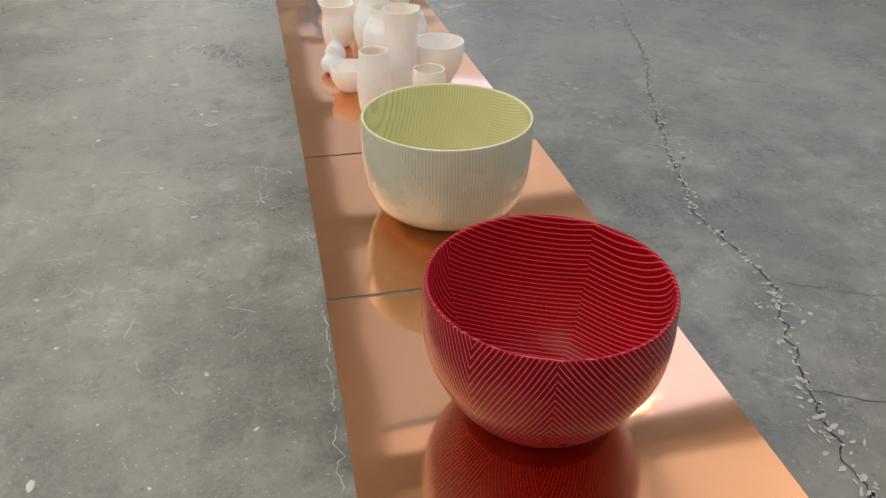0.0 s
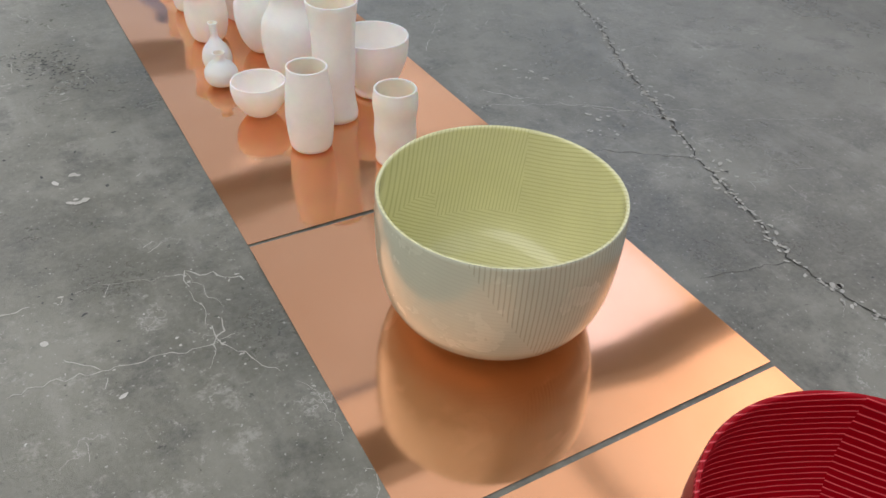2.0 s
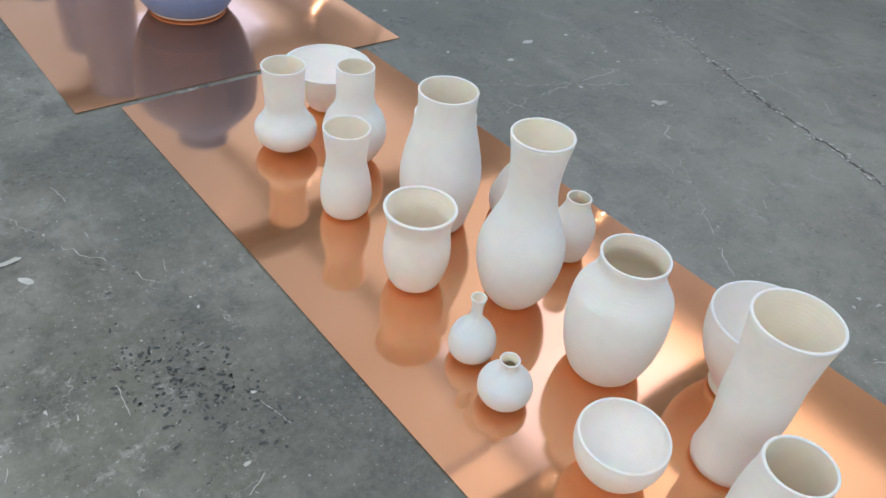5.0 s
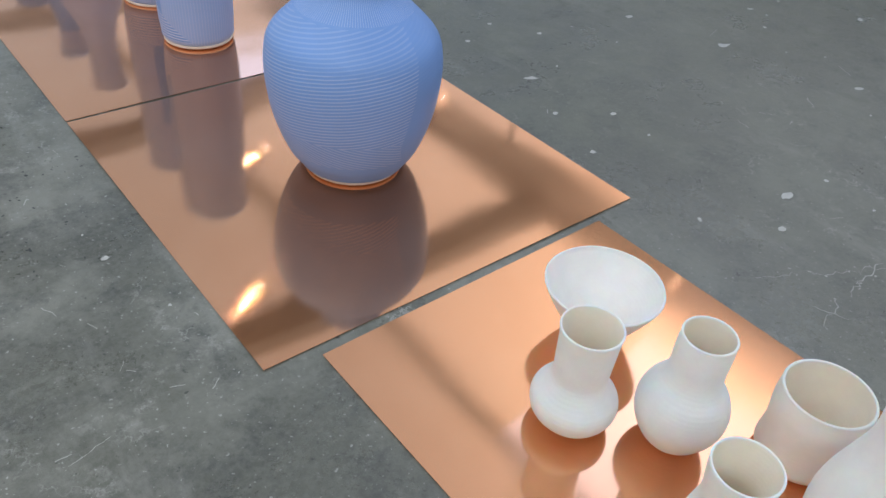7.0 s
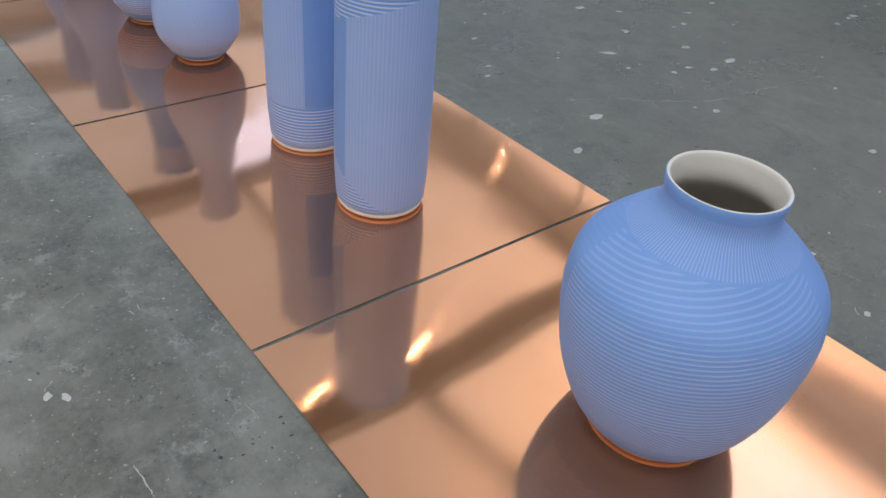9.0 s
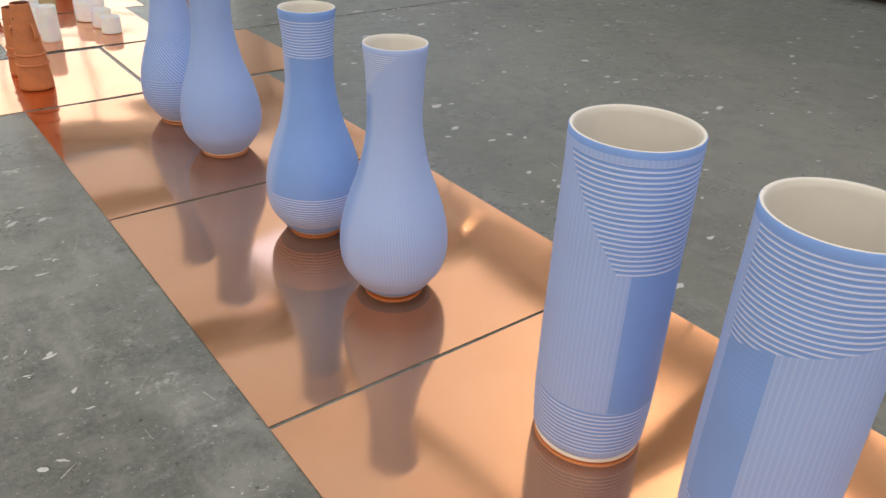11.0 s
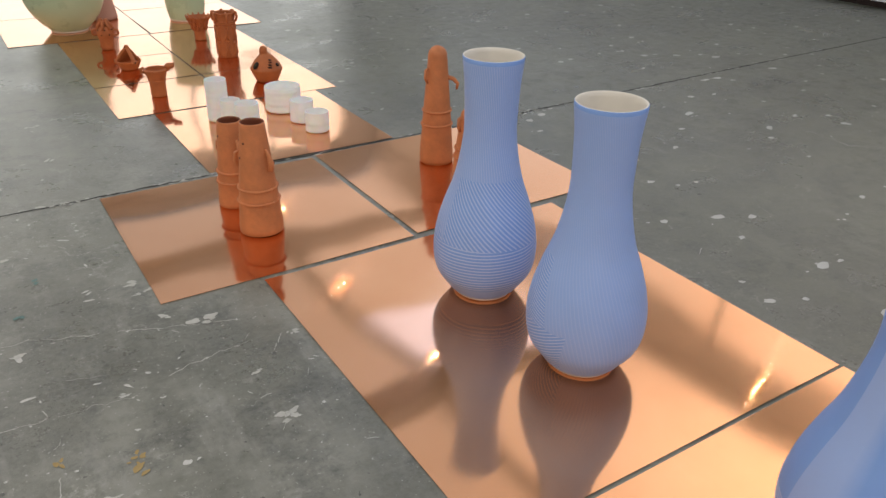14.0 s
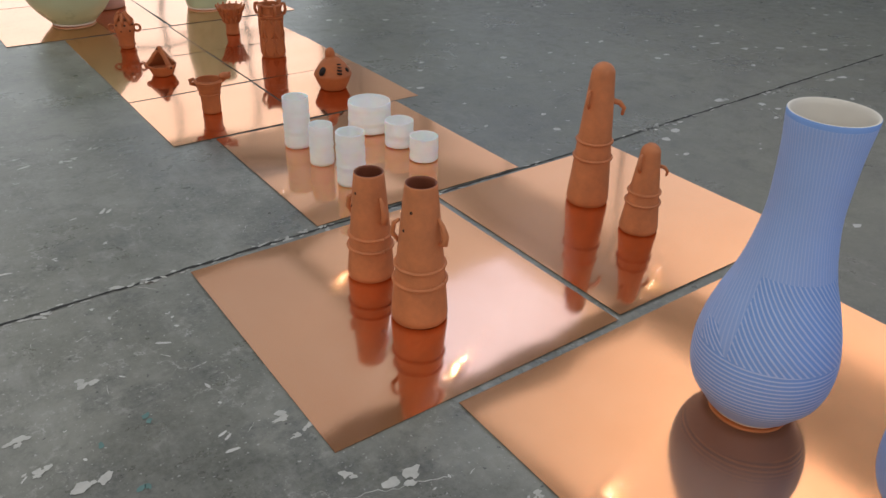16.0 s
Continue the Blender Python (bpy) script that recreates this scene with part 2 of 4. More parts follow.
def mat_sliced(name, base, line, pitch, fields, rough, weight, gloss, relief=0.3, shine=0.4):
    """A glaze with parallel raised lines that run as flat slices over wall and floor. fields: (u0, u1, azimuth, tilt, amount), with a sixth value only above that height; u is the share of a turn."""
    s = Nodes(name)
    x, y, z = s.n("SeparateXYZ", [s.coords()]).outputs
    u = s.math('FRACT', s.math('ADD', s.math('DIVIDE', s.math('ARCTAN2', y, x), 2 * math.pi), 0.60))
    wob = s.math('MULTIPLY', s.math('SUBTRACT', s.noise(9, 3, 0.5), 0.5), pitch * 0.6)
    q, amount = 0.0, 1.0
    for u0, u1, azimuth, tilt, amt, *above in fields:
        flat = math.cos(radians(tilt))
        slant = s.math('ADD', s.math('ADD', s.math('MULTIPLY', x, flat * math.cos(radians(azimuth))), s.math('MULTIPLY', y, flat * math.sin(radians(azimuth)))),
                       s.math('MULTIPLY', z, math.sin(radians(tilt))))
        inside = s.math('MULTIPLY', s.math('GREATER_THAN', u, u0), s.math('LESS_THAN', u, u1))
        if above:
            inside = s.math('MULTIPLY', inside, s.math('GREATER_THAN', z, above[0]))
        q = s.n("MapRange", {"Value": inside, "From Min": 0, "From Max": 1, "To Min": q, "To Max": slant}).outputs[0]
        amount = s.n("MapRange", {"Value": inside, "From Min": 0, "From Max": 1, "To Min": amount, "To Max": amt}).outputs[0]
    wave = s.math('ABSOLUTE', s.math('SUBTRACT', s.math('FRACT', s.math('DIVIDE', s.math('ADD', q, wob), pitch)), 0.5))
    mask = s.math('MULTIPLY', s.ramp(wave, weight * 0.5 + 0.06, weight * 0.5 - 0.06), amount)
    tone = s.noise(7, 4, 0.6)
    ground = s.mix(tone, tuple(c * 0.88 for c in base), tuple(min(1, c * 1.12) for c in base))
    s.b.inputs["Coat Weight"].default_value = gloss
    s.b.inputs["Coat Roughness"].default_value = 0.06
    s.b.inputs["Specular IOR Level"].default_value = shine
    return s.set(Base_Color=s.mix(mask, ground, line), Roughness=s.ramp(tone, 0.3, 0.7, rough - 0.05, rough + 0.05), Normal=s.bump(mask, relief, 0.0015))


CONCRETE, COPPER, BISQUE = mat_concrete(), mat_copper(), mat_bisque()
BISQUE_WARM = mat_bisque("warm_bisque", (0.93, 0.875, 0.82))
# bisque for pot interiors, with the warm bounced light put into its tint
BISQUE_INSIDE = mat_bisque("bisque_warm_bounce", (0.92, 0.84, 0.74))
PORCELAIN = mat_bisque("porcelain", (0.95, 0.94, 0.93))
TERRACOTTA = mat_terracotta()
# terracotta for the cone interiors, with the shade inside put into the colour
TERRACOTTA_SHADE = mat_terracotta("shaded_terracotta", (0.20, 0.052, 0.022))
TERRACOTTA_DEEP = mat_terracotta("deep_terracotta", (0.45, 0.128, 0.038))
LINING = mat_plain("cream_lining", (0.74, 0.69, 0.62), 0.45)
FOOT = mat_plain("pale_foot", (0.80, 0.70, 0.60), 0.6)
WALL = mat_plain("white_wall", (0.80, 0.80, 0.79), 0.7, 1.2, 0.04)
CEILING = mat_plain("grey_ceiling", (0.60, 0.58, 0.56), 0.8, 1.5, 0.1)
DARK = mat_plain("dark_hollow", (0.018, 0.008, 0.005), 0.9)
METAL = mat_plain("grey_metal", (0.3, 0.3, 0.31), 0.4)
CRACK = mat_plain("crack_dark", (0.03, 0.029, 0.027), 0.9, 40, 0.4)
SPATTER = mat_plain("dark_spatter", (0.055, 0.06, 0.06), 0.7, 40, 0.5)
CHALK = mat_plain("pale_plaster", (0.45, 0.445, 0.415), 0.85, 30, 0.3)
FLECK = mat_plain("white_paint_fleck", (0.52, 0.515, 0.49), 0.8, 30, 0.3)
GREEN = mat_plain("celadon", (0.50, 0.62, 0.42), 0.3, 5, 0.1)
PINK = mat_plain("pink_clay", (0.62, 0.33, 0.26), 0.5, 5, 0.1)


# ---- mesh helpers ----
def mesh_object(name, bm, material, parent=None, smooth=True):
    me = bpy.data.meshes.new(name)
    bmesh.ops.recalc_face_normals(bm, faces=bm.faces)
    bm.to_mesh(me)
    bm.free()
    if smooth:
        me.shade_smooth()
    me.materials.append(material)
    ob = new(name, me)
    if parent:
        ob.parent = parent
    return ob


def part(name, bm, material, parent, label=""):
    return tagged(mesh_object(name, bm, material, parent), label=label)


def box(bm, x0, y0, z0, x1, y1, z1):
    m = Matrix.Translation(((x0 + x1) / 2, (y0 + y1) / 2, (z0 + z1) / 2)) @ Matrix.Diagonal((x1 - x0, y1 - y0, z1 - z0, 1))
    bmesh.ops.create_cube(bm, size=1, matrix=m)


def spline(values, steps):
    """Catmull-Rom through evenly spaced values."""
    n = len(values)
    out = []
    for i in range(steps + 1):
        f = i / steps * (n - 1)
        k = min(int(f), n - 2)
        f -= k
        p0, p1, p2, p3 = (values[max(0, min(n - 1, k + j))] for j in (-1, 0, 1, 2))
        out.append(0.5 * (2 * p1 + (p2 - p0) * f + (2 * p0 - 5 * p1 + 4 * p2 - p3) * f * f + (3 * p1 - p0 - 3 * p2 + p3) * f ** 3))
    return out


def revolve(bm, rings, segs=72, wobble=0.0, seed=0.0, close_start=True, close_end=True):
    """Rings of (radius, height) turned into a skin, with a slight hand-made unevenness."""
    rows = []
    for r, z in rings:
        row = []
        for i in range(segs):
            a = 2 * math.pi * i / segs
            k = 1 + wobble * noise.noise((1.3 * math.cos(a) + seed, 1.3 * math.sin(a), z * 9 + seed))
            row.append(bm.verts.new((r * k * math.cos(a), r * k * math.sin(a), z)))
        rows.append(row)
    for a, b in zip(rows, rows[1:]):
        for i in range(segs):
            j = (i + 1) % segs
            bm.faces.new((a[i], a[j], b[j], b[i]))
    if close_start:
        bm.faces.new(rows[0][::-1])
    if close_end:
        bm.faces.new(rows[-1])
    return rows


def outer_rings(radii, height, steps=44, z0=0.0):
    rs = spline(radii, steps)
    return [(max(r, 0.004), z0 + (height - z0) * i / steps) for i, r in enumerate(rs)]


def pot_bmesh(radii, height, wall, wobble=0.01, seed=0.0, segs=72, round_base=0.012):
    """A closed hollow pot: outside, rolled rim, inside, floor."""
    out = outer_rings(radii, height)
    first = [(max(out[0][0] - round_base, 0.01), 0.0), (out[0][0] - round_base * 0.3, round_base * 0.25)]
    out = first + out[2:] if out[2][1] > round_base * 0.3 else first + out[3:]
    rim = out[-1][0]
    lip = [(rim - wall * 0.25, height + wall * 0.32), (rim - wall * 0.75, height + wall * 0.32)]
    inside = [(max(r - wall, 0.004), z) for r, z in reversed(out) if z > wall * 1.5]
    rings = out + lip + inside + [(inside[-1][0] * 0.6, wall * 1.2), (0.004, wall * 1.1)]
    bm = bmesh.new()
    revolve(bm, rings, segs, wobble, seed)
    return bm


def tube(bm, points, radius, sides=8, taper=None):
    """A round rod bent along points."""
    rows = []
    for i, p in enumerate(points):
        p = Vector(p)
        d = (Vector(points[min(i + 1, len(points) - 1)]) - Vector(points[max(i - 1, 0)])).normalized()
        a = d.orthogonal().normalized()
        if i and abs(a.dot(last)) < 0.999:
            a = (last - d * last.dot(d)).normalized()
        last = a
        b = d.cross(a)
        r = radius * (taper[i] if taper else 1)
        rows.append([bm.verts.new(p + (a * math.cos(2 * math.pi * k / sides) + b * math.sin(2 * math.pi * k / sides)) * r) for k in range(sides)])
    for u, v in zip(rows, rows[1:]):
        for k in range(sides):
            bm.faces.new((u[k], u[(k + 1) % sides], v[(k + 1) % sides], v[k]))
    bm.faces.new(rows[0][::-1])
    bm.faces.new(rows[-1])


SHEET = 0.004   # top of the copper above the floor


# ---- the hall ----
X0, X1, Y0, Y1 = -7.5, 5.9, -7.0, 20.0


def grid_plane(bm, x0, y0, x1, y1, nx, ny, z):
    vs = [[bm.verts.new((x0 + (x1 - x0) * i / nx, y0 + (y1 - y0) * j / ny, z)) for i in range(nx + 1)] for j in range(ny + 1)]
    for j in range(ny):
        for i in range(nx):
            bm.faces.new((vs[j][i], vs[j][i + 1], vs[j + 1][i + 1], vs[j + 1][i]))


bm = bmesh.new()
box(bm, X0 - 0.3, Y0 - 0.3, -0.25, X1 + 0.3, Y1 + 0.3, 0.0)
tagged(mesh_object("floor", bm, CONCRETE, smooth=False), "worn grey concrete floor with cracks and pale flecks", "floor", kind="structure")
for nm, b in (("wall_west", (X0 - 0.3, Y0, 0, X0, Y1, CEIL)),
              ("wall_south", (X0 - 0.3, Y0 - 0.3, 0, X1 + 0.3, Y0, CEIL))):
    bm = bmesh.new()
    box(bm, *b)
    tagged(mesh_object(nm, bm, WALL, smooth=False), "plain white painted wall of the hall", "wall", kind="structure")
EY0, EY1, EZ0, EZ1 = -5.0, 18.0, 1.8, 4.2
bm = bmesh.new()
for b in ((X1, Y0, 0, X1 + 0.3, EY0, CEIL), (X1, EY1, 0, X1 + 0.3, Y1, CEIL), (X1, EY0, 0, X1 + 0.3, EY1, EZ0), (X1, EY0, EZ1, X1 + 0.3, EY1, CEIL)):
    box(bm, *b)
tagged(mesh_object("wall_east", bm, WALL, smooth=False), "white painted side wall with a long high window", "wall", kind="structure")
side = tagged(new("window_2"), "long high daylit window with thin grey metal bars", "window", kind="structure")
side.location = (X1 + 0.1, EY0, EZ0)
for k in range(11):
    bm = bmesh.new()
    box(bm, 0, 2.3 * k - 0.015, 0, 0.04, 2.3 * k + 0.015, EZ1 - EZ0)
    part("mullion", bm, METAL, side)
for k in range(2):
    bm = bmesh.new()
    box(bm, 0.002, 0, (EZ1 - EZ0) * k - 0.03, 0.058, EY1 - EY0, (EZ1 - EZ0) * k + 0.03)
    part("transom", bm, METAL, side)
WX0, WX1, WZ0, WZ1 = -3.5, 5.2, 0.7, 4.2
bm = bmesh.new()
for b in ((X0 - 0.3, Y1, 0, WX0, Y1 + 0.3, CEIL), (WX1, Y1, 0, X1 + 0.3, Y1 + 0.3, CEIL), (WX0, Y1, 0, WX1, Y1 + 0.3, WZ0), (WX0, Y1, WZ1, WX1, Y1 + 0.3, CEIL)):
    box(bm, *b)
tagged(mesh_object("wall_north", bm, WALL, smooth=False), "white painted end wall with a broad window", "wall", kind="structure")
window = tagged(new("window_1"), "broad daylit window with thin grey metal bars", "window", kind="structure")
window.location = (WX0, Y1 + 0.1, WZ0)
for k in range(7):
    bm = bmesh.new()
    box(bm, (WX1 - WX0) * k / 6 - 0.03, 0, 0, (WX1 - WX0) * k / 6 + 0.03, 0.06, WZ1 - WZ0)
    part("mullion", bm, METAL, window)
for k in range(3):
    bm = bmesh.new()
    box(bm, 0, 0.002, (WZ1 - WZ0) * k / 2 - 0.03, WX1 - WX0, 0.058, (WZ1 - WZ0) * k / 2 + 0.03)
    part("transom", bm, METAL, window)
bm = bmesh.new()
box(bm, X1 - 0.02, Y0, 0.0, X1 - 0.002, Y1, 0.05)
tagged(mesh_object("baseboard", bm, DARK, smooth=False), "thin dark strip along the foot of the white wall", "baseboard", kind="structure")

# ceiling slab with real openings for the skylights
bm = bmesh.new()
xs = sorted({X0 - 0.3, X1 + 0.3, *[v for sx, sy, sw, sl in SKYLIGHTS for v in (sx - sw / 2, sx + sw / 2)]})
ys = sorted({Y0 - 0.3, Y1 + 0.3, *[v for sx, sy, sw, sl in SKYLIGHTS for v in (sy - sl / 2, sy + sl / 2)]})
for xa, xb in zip(xs, xs[1:]):
    for ya, yb in zip(ys, ys[1:]):
        mx, my = (xa + xb) / 2, (ya + yb) / 2
        if not any(abs(mx - sx) < sw / 2 and abs(my - sy) < sl / 2 for sx, sy, sw, sl in SKYLIGHTS):
            box(bm, xa, ya, CEIL, xb, yb, CEIL + 0.25)
tagged(mesh_object("ceiling", bm, CEILING, smooth=False), "grey hall ceiling with long skylight openings", "ceiling", kind="structure")


def glow(name, tint, strength):
    s = Nodes(name)
    s.put(s.b.inputs["Emission Color"], tint)
    s.b.inputs["Emission Strength"].default_value = strength
    return s.set(Base_Color=tint)


BULB = glow("lamp_glow", (1.0, 0.93, 0.82), LAMP_STRENGTH)


def ceiling_lamp(x, y):
    root = new("ceiling_lamp")
    root.location = (x, y, CEIL)
    bm = bmesh.new()
    revolve(bm, [(0.05, 0), (0.05, -0.03), (0.012, -0.04), (0.012, -0.25), (0.07, -0.28), (0.11, -0.36), (0.1, -0.36), (0.06, -0.3), (0.01, -0.29)], 24)
    part("housing", bm, METAL, root)
    bm = bmesh.new()
    bmesh.ops.create_uvsphere(bm, u_segments=16, v_segments=10, radius=0.010, matrix=Matrix.Translation((0, 0, -0.36)))
    part("bulb", bm, BULB, root, "glowing warm white bulb")
    return tagged(root, "small round metal ceiling lamp, lit", "lamp", "ceiling lamps")


first_lamp = ceiling_lamp(2.7, -1.25)
for lx, ly in [(2.7, 3.35), (2.7, 7.95), (2.7, 10.25), (2.7, 14.85), (2.7, 17.15), (1.45, 7.95), (5.78, 5.65), (5.78, 10.25), (5.78, 12.55), (2.7, 12.55)]:
    copy_thing(first_lamp, pose(lx, ly, CEIL))


# ---- copper sheets ----
def copper_sheet(x0, y0, x1, y1, label, seed, turn=0.0):
    cx, cy, w, l = (x0 + x1) / 2, (y0 + y1) / 2, x1 - x0, y1 - y0
    n, m = max(8, round(w / 0.03)), max(8, round(l / 0.03))
    bm = bmesh.new()
    tops, lows = [], []
    for j in range(m + 1):
        for i in range(n + 1):
            x, y = -w / 2 + w * i / n, -l / 2 + l * j / m
            k = noise.noise((x * 2.1 + seed, y * 1.5, seed)) * 0.0038 + noise.noise((x * 4.5 + seed, y * 3.5, 3.1)) * 0.0007
            tops.append(bm.verts.new((x, y, SHEET + max(k, -0.0023))))
            lows.append(bm.verts.new((x, y, SHEET - 0.0015 + max(k, -0.0023))))
    at = lambda g, i, j: g[j * (n + 1) + i]
    for j in range(m):
        for i in range(n):
            bm.faces.new((at(tops, i, j), at(tops, i + 1, j), at(tops, i + 1, j + 1), at(tops, i, j + 1)))
    ring = [(i, 0) for i in range(n)] + [(n, j) for j in range(m)] + [(i, m) for i in range(n, 0, -1)] + [(0, j) for j in range(m, 0, -1)]
    for a, b in zip(ring, ring[1:] + ring[:1]):
        bm.faces.new((at(lows, *a), at(lows, *b), at(tops, *b), at(tops, *a)))
    for v in [v for v in lows if not v.link_faces]:
        bm.verts.remove(v)
    bm.normal_update()
    for e in bm.edges:
        e.smooth = len(e.link_faces) == 2 and e.link_faces[0].normal.dot(e.link_faces[1].normal) > 0.7
    me = bpy.data.meshes.new("copper_sheet")
    bm.to_mesh(me)
    bm.free()
    me.shade_smooth()
    me.materials.append(COPPER)
    ob = new("copper_sheet", me)
    ob.matrix_world = pose(cx, cy, 0, 0, 0, turn)
    return tagged(ob, label, "metal sheet", "copper sheets on the floor")


SMALL = "square brushed copper sheet on concrete"
BIG = "large square brushed copper sheet, slightly rippled, on concrete"
copper_sheet(-0.457, -0.930, 0.457, -0.008, SMALL + ", under a red bowl", 1.0)
copper_sheet(-0.455, 0.006, 0.459, 0.912, SMALL + ", under a yellow bowl", 2.0)
copper_sheet(-0.463, 0.930, 0.439, 3.346, "long brushed copper sheet with a crowd of white pots", 3.0, 0.4)
for yy, yz, sd in ((3.374, 4.586, 4.0), (4.597, 5.819, 5.0), (5.831, 7.063, 6.0), (7.075, 8.325, 7.0)):
    copper_sheet(-0.597, yy, 0.598, yz, BIG, sd)
copper_sheet(-0.920, 8.350, -0.022, 9.244, SMALL + ", under terracotta cones", 8.0)
copper_sheet(0.002, 8.364, 0.890, 9.262, SMALL + ", under terracotta domes", 9.0)
copper_sheet(-0.468, 9.294, 0.418, 10.190, SMALL + ", under white cups", 10.0)
for r in range(3):
    for c in range(2):
        copper_sheet(-0.640 + c * 0.603, 10.206 + r * 0.607, -0.046 + c * 0.603, 10.803 + r * 0.607, "small square copper sheet in a close grid", 11.0 + r * 2 + c)
for r in range(2):
    for c in range(2):
        copper_sheet(-0.938 + c * 0.916, 12.040 + r * 0.92, -0.034 + c * 0.840, 12.950 + r * 0.92, SMALL + ", under pale green vessels", 20.0 + r * 2 + c)


# ---- pots ----
def pot(name, x, y, radii, height, wall, material, label, category, group="", seed=None, wobble=0.012, segs=72, base=0.012):
    seed = x * 7 + y * 3 if seed is None else seed
    root = new(name)
    root.location = (x, y, SHEET + 0.001)
    bm = pot_bmesh(radii, height, wall, wobble, seed, segs, base)
    bm.faces.ensure_lookup_table()
    half = (len(bm.faces) // segs) // 2
    for face in bm.faces[half * segs:]:
        face.material_index = 1
    body = part("body", bm, material, root)
    # all but bowls, porcelain and pink clay get the inside tinted for bounced light
    body.data.materials.append(material if category == "bowl" or material in (PORCELAIN, PINK) else BISQUE_INSIDE)
    bm = bmesh.new()
    rows = []
    for k in range(9):
        a = 2 * math.pi * k / 8
        rows.append((radii[-1] - wall * 0.5 + wall * 0.62 * math.cos(a), height + wall * 0.1 + wall * 0.55 * math.sin(a)))
    revolve(bm, rows, segs, wobble, seed, False, False)
    part("rim", bm, material, root, "softly rounded rim")
    return tagged(root, label, category, group)


WHITE = "white pots on the long sheet"
pot("cup", 0.073, 1.137, [0.060, 0.058, 0.058, 0.062, 0.063, 0.061, 0.062, 0.066, 0.066, 0.062], 0.235, 0.005, BISQUE_WARM, "cream unglazed tumbler with a wavy wall", "cup", WHITE)
pot("cup", -0.124, 1.318, [0.062, 0.067, 0.070, 0.072, 0.072, 0.070, 0.067, 0.062, 0.060], 0.262, 0.005, BISQUE, "white unglazed barrel-shaped tumbler", "cup", WHITE)
pot("vase", 0.019, 1.463, [0.074, 0.068, 0.063, 0.064, 0.067, 0.068, 0.067, 0.070, 0.074, 0.080], 0.386, 0.005, BISQUE, "tall white unglazed vase flaring to its mouth", "vase", WHITE)
pot("bowl", 0.201, 1.563, [0.066, 0.064, 0.078, 0.092, 0.103, 0.111, 0.116, 0.118, 0.118], 0.207, 0.005, BISQUE, "deep white footed bowl", "bowl", WHITE)
pot("bowl", -0.199, 1.575, [0.034, 0.055, 0.068, 0.078, 0.084, 0.088, 0.089, 0.087], 0.116, 0.005, BISQUE, "small round white bowl", "bowl", WHITE)
pot("vase", -0.251, 1.831, [0.032, 0.048, 0.055, 0.057, 0.056, 0.050, 0.038, 0.022, 0.018, 0.021], 0.116, 0.003, BISQUE, "little globe vase with a narrow mouth", "vase", WHITE)
pot("bottle", -0.226, 1.966, [0.036, 0.048, 0.052, 0.051, 0.047, 0.038, 0.024, 0.014, 0.012, 0.013, 0.017], 0.166, 0.003, BISQUE, "little white bottle with a thin neck", "bottle", WHITE)
pot("jar", 0.000, 1.780, [0.074, 0.087, 0.097, 0.103, 0.107, 0.108, 0.106, 0.100, 0.082, 0.069, 0.071], 0.309, 0.005, BISQUE, "big white shouldered jar with a collar", "jar", WHITE)
pot("vase", -0.022, 2.055, [0.056, 0.080, 0.094, 0.100, 0.097, 0.082, 0.064, 0.056, 0.056, 0.061, 0.068], 0.446, 0.005, BISQUE, "tall white long-necked vase with a full belly", "vase", WHITE)
pot("jar", -0.184, 2.229, [0.056, 0.066, 0.072, 0.077, 0.079, 0.079, 0.077, 0.074, 0.073, 0.078, 0.084], 0.214, 0.007, BISQUE, "white jar with a rolled flaring lip", "jar", WHITE)
pot("vase", -0.170, 2.555, [0.058, 0.064, 0.067, 0.066, 0.063, 0.058, 0.053, 0.052, 0.055, 0.058, 0.060], 0.248, 0.004, BISQUE, "small white unglazed waisted vase", "vase", WHITE)
pot("vase", 0.008, 2.393, [0.076, 0.086, 0.094, 0.102, 0.104, 0.100, 0.092, 0.083, 0.074, 0.071, 0.073], 0.381, 0.005, BISQUE, "large white baluster vase", "vase", WHITE)
pot("pot", 0.165, 2.573, [0.076, 0.086, 0.086, 0.084, 0.083, 0.084, 0.086, 0.088, 0.089, 0.088, 0.087], 0.186, 0.005, BISQUE_WARM, "plain white cylindrical pot", "pot", WHITE)
pot("vase", -0.147, 2.912, [0.050, 0.078, 0.089, 0.086, 0.068, 0.056, 0.056, 0.057, 0.058, 0.059, 0.062], 0.254, 0.004, BISQUE, "white vase with a squat bulb and wide neck", "vase", WHITE)
pot("vase", -0.014, 2.754, [0.048, 0.068, 0.083, 0.090, 0.089, 0.079, 0.060, 0.053, 0.053, 0.053, 0.052], 0.289, 0.004, BISQUE, "white vase with round belly and straight neck", "vase", WHITE)
pot("bowl", 0.083, 3.056, [0.056, 0.066, 0.076, 0.087, 0.098, 0.108, 0.118, 0.127, 0.135], 0.145, 0.005, BISQUE, "wide white conical bowl", "bowl", WHITE)
pot("pot", 0.225, 2.303, [0.066, 0.078, 0.082, 0.083, 0.081, 0.075, 0.068, 0.062, 0.054, 0.044, 0.042], 0.160, 0.004, BISQUE_WARM, "small cream round pot with a narrow mouth", "pot", WHITE)
pot("pot", 0.206, 2.096, [0.040, 0.048, 0.053, 0.056, 0.058, 0.056, 0.050, 0.040, 0.032, 0.031], 0.180, 0.004, BISQUE_WARM, "small cream bottle-shaped pot", "pot", WHITE)

